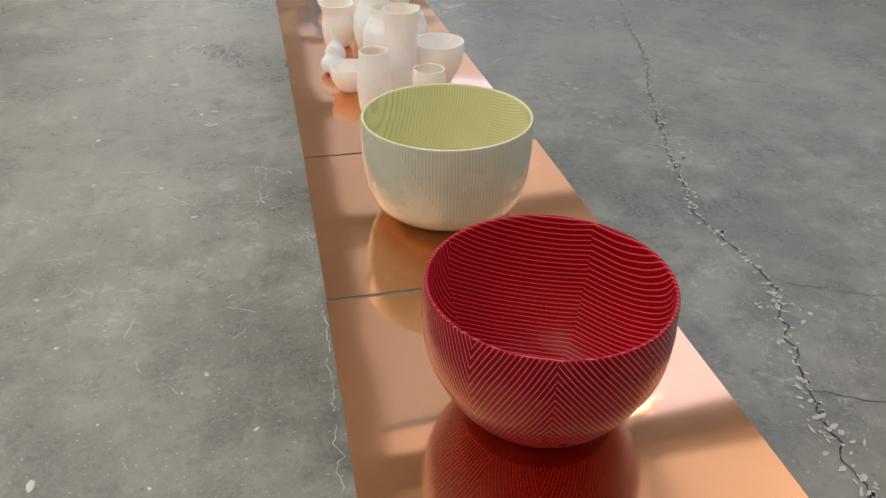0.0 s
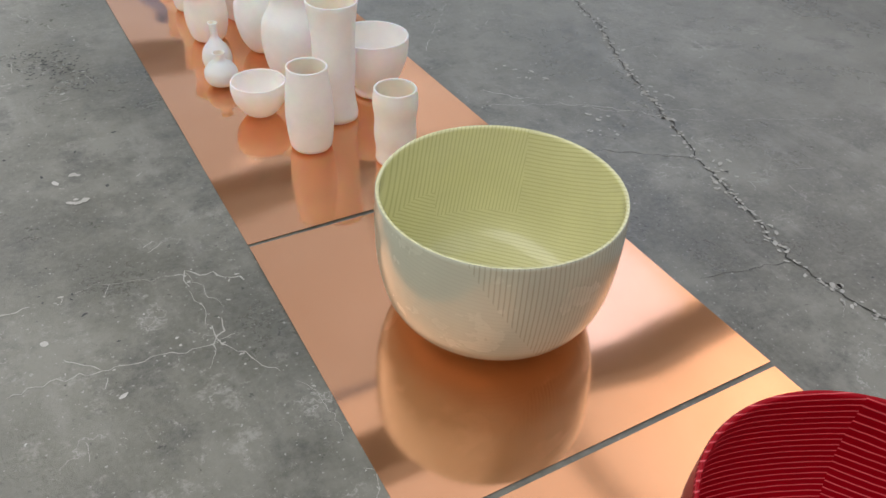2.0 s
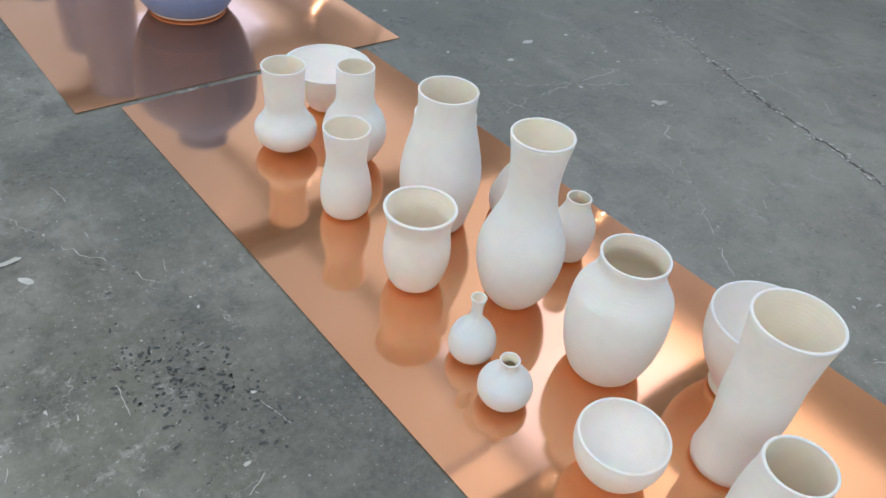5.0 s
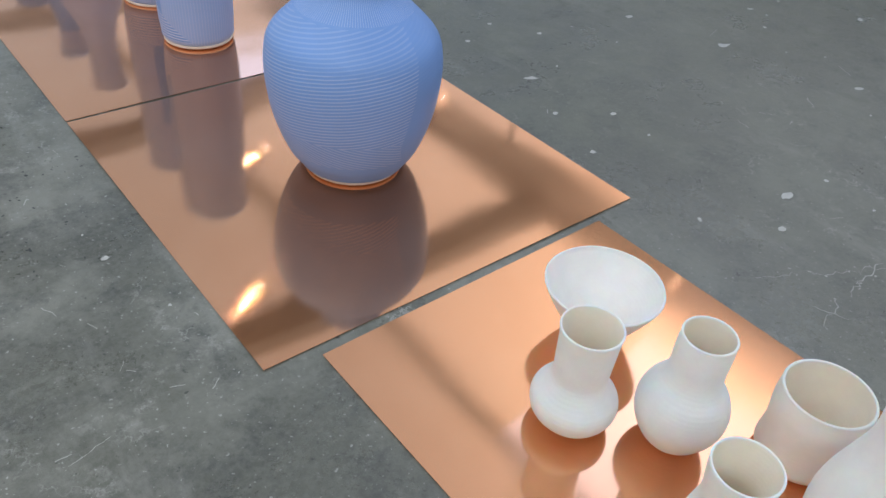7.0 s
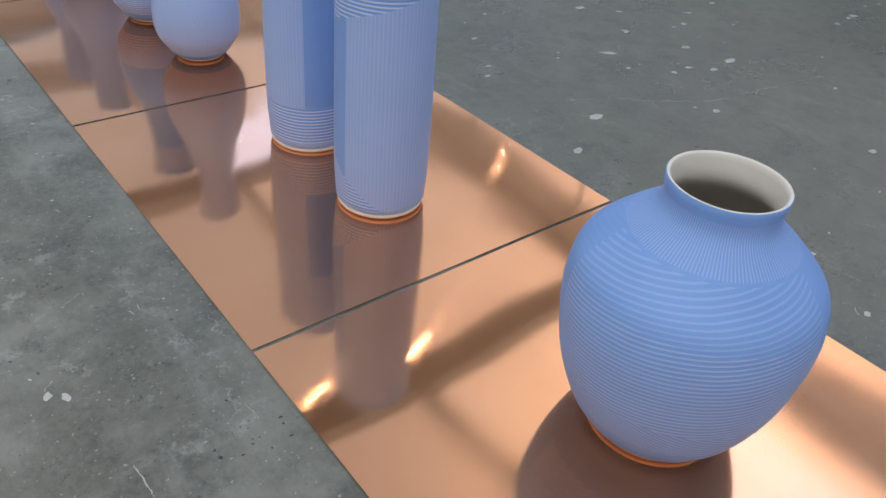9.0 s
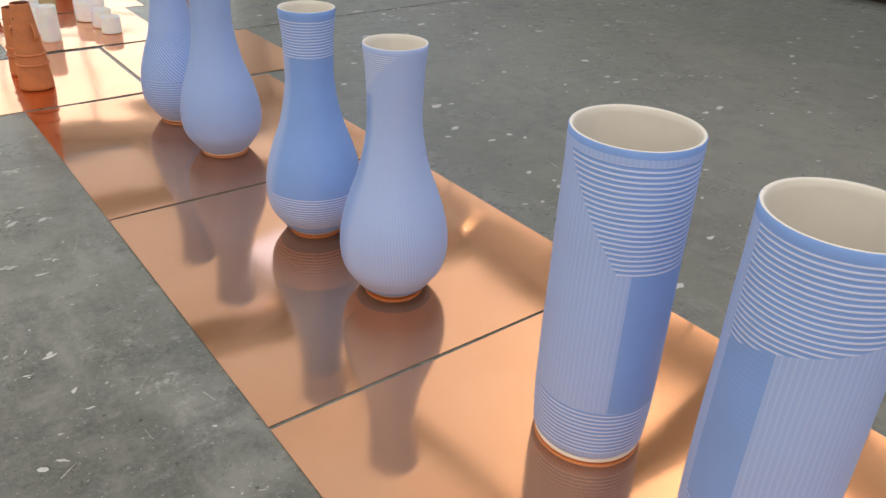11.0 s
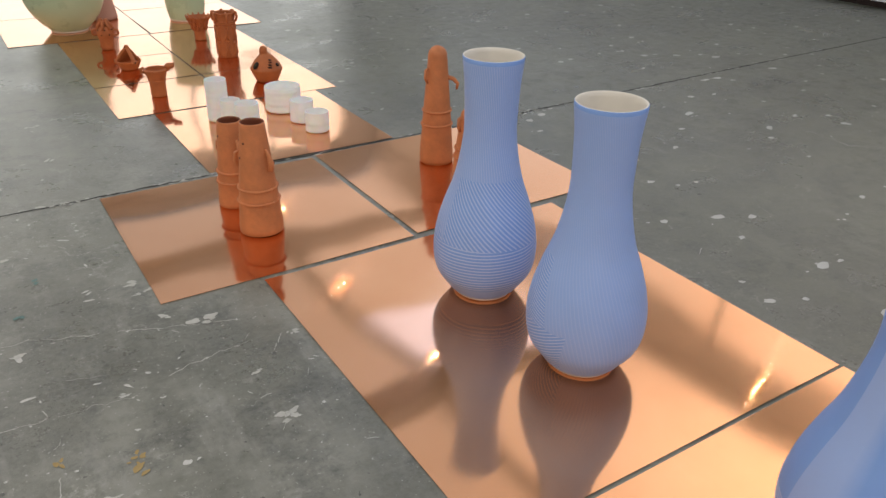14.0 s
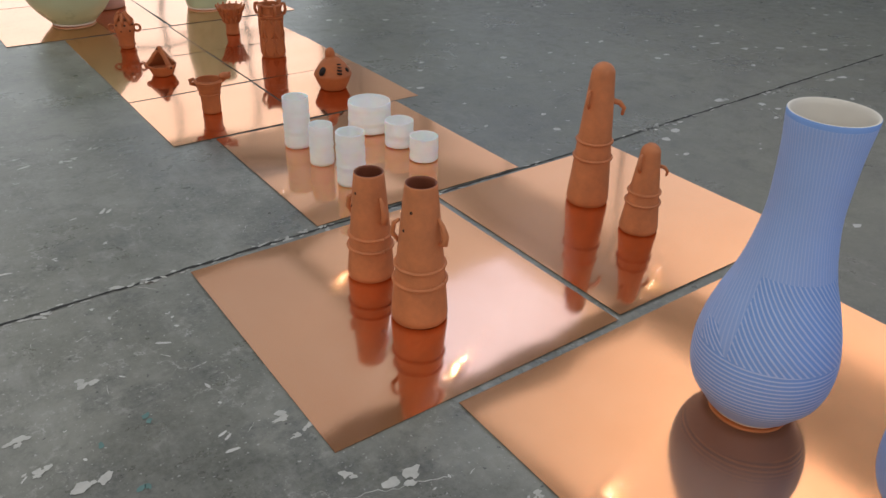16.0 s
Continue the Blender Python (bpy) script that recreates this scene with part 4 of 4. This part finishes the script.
# round house with oval windows
root = carved_root("pierced_house", 0.260, 10.510, -20, "terracotta bowl closed by a pierced roof with a knob", 0.96)
bm = bmesh.new()
revolve(bm, [(0.060, 0), (0.066, 0.005), (0.080, 0.035), (0.092, 0.066), (0.095, 0.076), (0.090, 0.084), (0.082, 0.100), (0.066, 0.124), (0.046, 0.146), (0.028, 0.160), (0.006, 0.166)], 48, 0.03, 2.0)
part("body", bm, TERRACOTTA_DEEP, root)
bm = bmesh.new()
ball(bm, (-0.01, 0.0, 0.175), 0.027, 0.95, 0.75, 1.25)
ball(bm, (-0.005, 0.0, 0.150), 0.030, 1.1, 0.9, 0.8)
part("knob", bm, TERRACOTTA_DEEP, root)
for a, r, st in ((-136, 0.019, 1.25), (-36, 0.012, 1.1)):
    c, s_ = math.cos(radians(a)), math.sin(radians(a))
    hole(root, (0.081 * c, 0.081 * s_, 0.104), r, (c, s_, 0.75), st)
for k in range(4):
    a = radians(-76 + 4 * k)
    r = 0.088 - 0.011 * k
    bm = bmesh.new()
    bmesh.ops.create_cube(bm, size=1, matrix=pose(r * math.cos(a), r * math.sin(a), 0.097 + 0.0125 * k, 0, 12, 16) @ Matrix.Diagonal((0.024 - 0.002 * k, 0.012, 0.006, 1)))
    part("slot", bm, DARK, root, "dark cut slot")

# ---- floor: joint, cracks, flecks, stains ----
rng = random.Random(7)


def jagged(points, step=0.03, rough=0.012):
    out = []
    for a, b in zip(points, points[1:]):
        a, b = Vector((*a, 0)), Vector((*b, 0))
        n = max(2, int((b - a).length / step))
        side = Vector((-(b - a).y, (b - a).x, 0)).normalized()
        for i in range(n):
            out.append(a.lerp(b, i / n) + side * (noise.noise((a.x * 5 + i * 0.31, a.y * 3, 1)) * rough * 1.2 + noise.noise((i * 0.9, a.y, 4)) * rough * 0.5 + rng.uniform(-1, 1) * rough * 0.3))
    out.append(Vector((*points[-1], 0)))
    return out


def ribbon(verts, faces, line, width, z, fade=True):
    base = len(verts)
    for i, p in enumerate(line):
        d = (line[min(i + 1, len(line) - 1)] - line[max(i - 1, 0)]).normalized()
        side = Vector((-d.y, d.x, 0))
        w = width * (0.35 + 0.65 * rng.random()) * (min(1, 6 * (i + 1) / len(line), 6 * (len(line) - i) / len(line)) if fade else 1) / 2
        verts += [tuple(p + side * w + Vector((0, 0, z))), tuple(p - side * w + Vector((0, 0, z)))]
        if i:
            k = base + 2 * i
            faces.append((k - 2, k - 1, k + 1, k))


def blot(verts, faces, x, y, rx, ry, turn, z, n=9):
    base, seed = len(verts), rng.uniform(0, 90)
    for i in range(n):
        a = 2 * math.pi * i / n
        k = 0.8 + 0.55 * noise.noise((1.1 * math.cos(a) + seed, 1.1 * math.sin(a), seed)) + rng.uniform(-0.08, 0.08)
        px, py = rx * k * math.cos(a), ry * k * math.sin(a)
        verts.append((x + px * math.cos(turn) - py * math.sin(turn), y + px * math.sin(turn) + py * math.cos(turn), z))
    faces.append(tuple(range(base, base + n)))


def sheet_of(name, verts, faces, material, label, category, kind):
    me = bpy.data.meshes.new(name)
    me.from_pydata(verts, [], faces)
    me.materials.append(material)
    return tagged(new(name, me), label, category, kind=kind)


# slab joint across the hall, with chipped pale edges
v, f = [], []
joint = jagged([(X0, 9.20), (-1.4, 9.268), (0.9, 9.29), (3.3, 9.360), (X1, 9.42)], 0.02, 0.004)
ribbon(v, f, joint, 0.017, 0.0010, False)
sheet_of("floor_joint", v, f, CRACK, "dark straight joint between two concrete slabs", "floor joint", "structure")
v, f = [], []
for p in joint:
    if rng.random() < (0.55 if p.x < -0.3 else 0.28):
        blot(v, f, p.x, p.y + rng.choice((-1, 1)) * rng.uniform(0.006, 0.013), rng.uniform(0.006, 0.022), rng.uniform(0.003, 0.008), rng.uniform(-0.4, 0.4), 0.0014)
for x, y in ((-1.05, 9.275), (-0.52, 9.28), (1.2, 9.30), (2.1, 9.32)):
    for _ in range(7):
        blot(v, f, x + rng.gauss(0, 0.04), y + rng.gauss(0, 0.014), rng.uniform(0.008, 0.03), rng.uniform(0.005, 0.014), rng.uniform(-1, 1), 0.0016)
sheet_of("joint_chips", v, f, CHALK, "pale chipped edges along the slab joint", "concrete chips", "stuff")

# the long dark crack beside the first sheets
v, f = [], []
MAIN = [(1.75, 3.1), (1.51, 2.44), (1.32, 1.717), (1.154, 1.354), (1.03, 0.97), (0.943, 0.735), (0.801, 0.242), (0.832, -0.171), (0.755, -0.33), (0.652, -0.602), (0.604, -0.80), (0.60, -1.0), (0.50, -1.5)]
crack = jagged(MAIN, 0.016, 0.016)
ribbon(v, f, crack, 0.006, 0.0012)
for a, b in (((0.80, 0.24), (0.52, 0.30)), ((0.94, 0.735), (0.6, 0.98)), ((0.83, -0.17), (1.2, -0.35)), ((0.65, -0.6), (0.95, -0.75))):
    ribbon(v, f, jagged([a, b], 0.02, 0.014), 0.0025, 0.0011)
sheet_of("floor_crack", v, f, CRACK, "long jagged dark crack in the concrete", "floor crack", "structure")
v, f = [], []
for p in crack:
    for _ in range(rng.choice((0, 1, 1, 2, 3))):
        blot(v, f, p.x + rng.gauss(0, 0.014), p.y + rng.gauss(0, 0.014), rng.uniform(0.004, 0.016), rng.uniform(0.003, 0.009), rng.uniform(0, 3), 0.0016)
for x, y, n, sp in ((0.80, 1.06, 16, 0.06), (0.76, 1.48, 10, 0.05), (1.11, 1.09, 8, 0.04), (0.78, -0.28, 18, 0.035), (0.62, -0.72, 14, 0.035), (0.98, 0.62, 8, 0.04), (1.05, -0.55, 10, 0.08)):
    for _ in range(n):
        blot(v, f, x + rng.gauss(0, sp), y + rng.gauss(0, sp), rng.uniform(0.004, 0.018), rng.uniform(0.003, 0.010), rng.uniform(0, 3), 0.0018)
sheet_of("crack_chips", v, f, CHALK, "pale crumbled concrete along the crack", "concrete chips", "stuff")

# thin pale hairline cracks
v, f = [], []
HAIR = [[(-0.62, 0.625), (-0.48, 0.386), (-0.465, 0.154), (-0.475, -0.35), (-0.5, -0.9)], [(-0.63, 0.89), (-0.83, 0.935), (-1.06, 0.92), (-1.5, 1.0)],
        [(-0.62, 0.62), (-0.63, 0.89), (-0.505, 0.80)], [(-0.62, 0.62), (-0.95, 0.66), (-1.5, 0.62)], [(-0.63, 0.89), (-0.58, 0.72), (-0.66, 0.55)],
        [(0.50, 1.33), (0.80, 1.20), (1.12, 0.93), (1.6, 0.72)], [(0.55, 1.42), (0.9, 1.1), (1.2, 0.98)],
        [(0.6, 2.95), (1.35, 2.55), (2.2, 2.3)], [(1.631, 2.646), (1.647, 2.444), (1.642, 2.247)], [(-0.918, 2.982), (-0.814, 2.755), (-0.693, 2.548)], [(0.583, 2.753), (0.883, 2.781), (1.177, 2.772)], [(1.005, 2.415), (0.766, 2.1), (0.531, 1.798)],
        [(2.293, 8.349), (2.281, 8.123), (2.418, 7.956), (2.427, 7.773)], [(-1.5, 7.62), (-1.35, 7.54), (-1.26, 7.34), (-1.2, 7.2), (-1.08, 7.12)], [(-1.6, 7.98), (-1.399, 7.964), (-1.275, 7.96), (-1.105, 7.941), (-0.945, 7.998), (-0.704, 8.042)],
        [(-1.8, 8.4), (-1.3, 8.35), (-0.75, 8.15)], [(1.0, 5.2), (1.5, 4.9), (2.2, 4.8)], [(1.5, 9.9), (2.6, 9.8), (4.0, 9.5)]]
for line in HAIR:
    run = jagged(line, 0.014, 0.014)
    i = 0
    while i < len(run) - 3:
        k = rng.randint(4, 16)
        ribbon(v, f, run[i:i + k], rng.choice((0.0015, 0.002, 0.003, 0.0035, 0.005)), 0.0010)
        i += k - 1 + rng.choice((0, 0, 1, 3, 6))
    for p in run:
        if rng.random() < 0.16:
            blot(v, f, p.x + rng.gauss(0, 0.012), p.y + rng.gauss(0, 0.012), rng.uniform(0.002, 0.008), rng.uniform(0.002, 0.004), rng.uniform(0, 3), 0.0012)
sheet_of("hairline_crack", v, f, CHALK, "thin pale hairline cracks wandering over the concrete", "floor crack", "structure")


def covered(x, y):
    return (-0.50 < x < 0.50 and y < 3.38) or (-0.63 < x < 0.65 and y < 8.33) or (-0.97 < x < 0.94 and 8.33 <= y < 9.28) or (-0.69 < x < 0.55 and 9.28 <= y < 11.9) or (-0.98 < x < 0.78 and y >= 11.9)


# dried pale paint flecks
v, f = [], []
made = 0
while made < 900:
    x, y = rng.uniform(0.5, 5.5), rng.uniform(2.6, 15.5)
    if covered(x, y) or (y < 5 and rng.random() < 0.45):
        continue
    k = rng.choice((0.5, 0.6, 0.8, 1.0, 1.2, 1.5, 2.1))
    blot(v, f, x, y, 0.013 * k * rng.uniform(0.8, 1.6), 0.011 * k, rng.uniform(-0.6, 0.6), 0.0009, rng.choice((6, 7, 9)))
    made += 1
for _ in range(900):
    x, y = rng.uniform(-2.8, -0.4), rng.uniform(-2.0, 15.0)
    if not covered(x, y):
        k = rng.choice((0.25, 0.3, 0.35, 0.45, 0.6, 0.8, 1.5))
        blot(v, f, x, y, 0.010 * k * rng.uniform(0.7, 1.8), 0.007 * k, rng.uniform(0, 3), 0.0009, rng.choice((6, 8, 9)))
# chips and worn spots, denser on the farther slab
for _ in range(900):
    x, y = rng.uniform(-2.6, -0.5), rng.uniform(5.8, 12.5)
    if covered(x, y) or noise.noise((x * 2.2, y * 2.2, 5)) < rng.uniform(-0.5, 0.35):
        continue
    k = rng.choice((0.3, 0.4, 0.5, 0.6, 0.8, 1.2))
    a = rng.uniform(-0.7, 0.7)
    for i in range(rng.choice((1, 1, 2, 3))):
        blot(v, f, x + rng.gauss(0, 0.010 * k), y + rng.gauss(0, 0.008 * k), 0.012 * k * rng.uniform(0.6, 2.0), 0.006 * k, a + rng.uniform(-0.5, 0.5), 0.0009 + 0.0001 * i, 9)
worn = ([], [])
for x, y, k in ((-0.785, 1.32, 2.6), (-0.80, 1.455, 1.8), (-1.33, 9.25, 1.8), (-0.79, 7.88, 1.3), (-0.97, 7.06, 1.8), (-0.93, 8.28, 1.8), (-1.38, 8.57, 2.6), (-0.63, 8.01, 1.6), (-1.22, 7.62, 1.6), (1.108, 2.53, 2.4), (0.57, 2.544, 2.0), (-0.98, 1.8, 2.4), (-1.153, 7.127, 2.6), (-0.929, 6.919, 2.4), (-0.787, 7.672, 2.2), (-0.956, 8.447, 2.0),
                (-0.822, 8.195, 3.2), (-1.329, 8.274, 2.2), (-1.307, 8.899, 2.4), (-0.841, 8.421, 1.8), (-0.967, 8.518, 2.2), (-1.496, 8.778, 2.6), (-1.474, 8.654, 2.0), (-0.875, 8.467, 1.6)):
    for i in range(5):
        g = k * rng.uniform(0.3, 0.8)
        blot(*worn, x + rng.gauss(0, 0.006 * k), y + rng.gauss(0, 0.004 * k), 0.011 * g, 0.007 * g, rng.uniform(-0.8, 0.8), 0.0013 + 0.0001 * i, 14)
for i in range(9):
    blot(*worn, -1.02 + 0.011 * i, 2.772 + 0.0016 * i, 0.018, 0.009, rng.uniform(-0.3, 0.3), 0.0013 + 0.0001 * i, 12)
sheet_of("worn_spots", *worn, CHALK, "worn pale spots where the concrete skin has chipped", "concrete chips", "stuff")
sheet_of("paint_flecks", v, f, FLECK, "scattered pale dried paint flecks on concrete", "paint flecks", "stuff")

# short scratches and scrapes
v, f = [], []
for _ in range(800):
    x, y = rng.uniform(-2.6, -0.4), rng.uniform(-1.5, 13.5)
    if rng.random() < 0.25:
        x = rng.uniform(0.6, 3.0)
    if covered(x, y):
        continue
    a, l = rng.uniform(0, 3.14), rng.choice((0.015, 0.02, 0.03, 0.03, 0.05, 0.05, 0.09))
    ribbon(v, f, jagged([(x, y), (x + l * math.cos(a), y + l * math.sin(a))], 0.008, 0.004), rng.uniform(0.0015, 0.0038), 0.0008)
sheet_of("floor_scratches", v, f, CHALK, "short pale scratches and scrapes on concrete", "scratches", "stuff")

# dark spatters
v, f = [], []
for x, y, n, sp in ((-0.73, 2.20, 130, 0.06), (-0.80, 2.30, 70, 0.05), (-0.66, 2.05, 26, 0.05), (-0.50, 2.62, 12, 0.03), (-0.80, 4.1, 20, 0.09), (-0.70, 4.4, 14, 0.06), (-1.0, 0.9, 10, 0.1), (-0.75, 1.6, 12, 0.1)):
    for _ in range(n):
        px, py = x + rng.gauss(0, sp), y + rng.gauss(0, sp)
        if not covered(px, py):
            blot(v, f, px, py, rng.choice((0.002, 0.003, 0.004, 0.006, 0.010)), rng.uniform(0.002, 0.006), rng.uniform(0, 3), 0.0011, 9)
for _ in range(240):
    px, py = rng.uniform(-2.8, 2.8), rng.uniform(-1.8, 13)
    if not covered(px, py):
        blot(v, f, px, py, rng.uniform(0.002, 0.006), rng.uniform(0.002, 0.005), rng.uniform(0, 3), 0.0007, 6)
sheet_of("dark_spatters", v, f, SPATTER, "dark spatters and specks on the concrete", "stains", "stuff")

# a few touches of teal paint
v, f = [], []
for x, y in ((-1.223, 8.68), (-1.226, 8.70), (-1.288, 8.485), (-1.30, 8.49), (-1.335, 8.659), (-1.42, 8.40), (-1.10, 6.98), (-1.08, 7.0)):
    blot(v, f, x, y, 0.014, 0.008, rng.uniform(0, 2), 0.0015, 9)
sheet_of("teal_paint", v, f, mat_plain("teal_paint", (0.10, 0.19, 0.18), 0.7, 30, 0.3), "small dabs of teal paint on concrete", "paint flecks", "stuff")

# dried ochre drips
v, f = [], []
for x, y, k in ((-1.139, 7.712, 1.0), (-1.142, 7.671, 1.3), (-1.303, 7.78, 0.9), (-1.150, 7.690, 0.6)):
    for i in range(4):
        blot(v, f, x + rng.gauss(0, 0.008), y + rng.gauss(0, 0.008), 0.011 * k, 0.006 * k, rng.uniform(0, 3), 0.0015 + 0.0001 * i, 9)
sheet_of("ochre_drips", v, f, mat_plain("ochre_paint", (0.34, 0.24, 0.10), 0.8, 30, 0.3), "dried ochre paint drips on concrete", "paint flecks", "stuff")
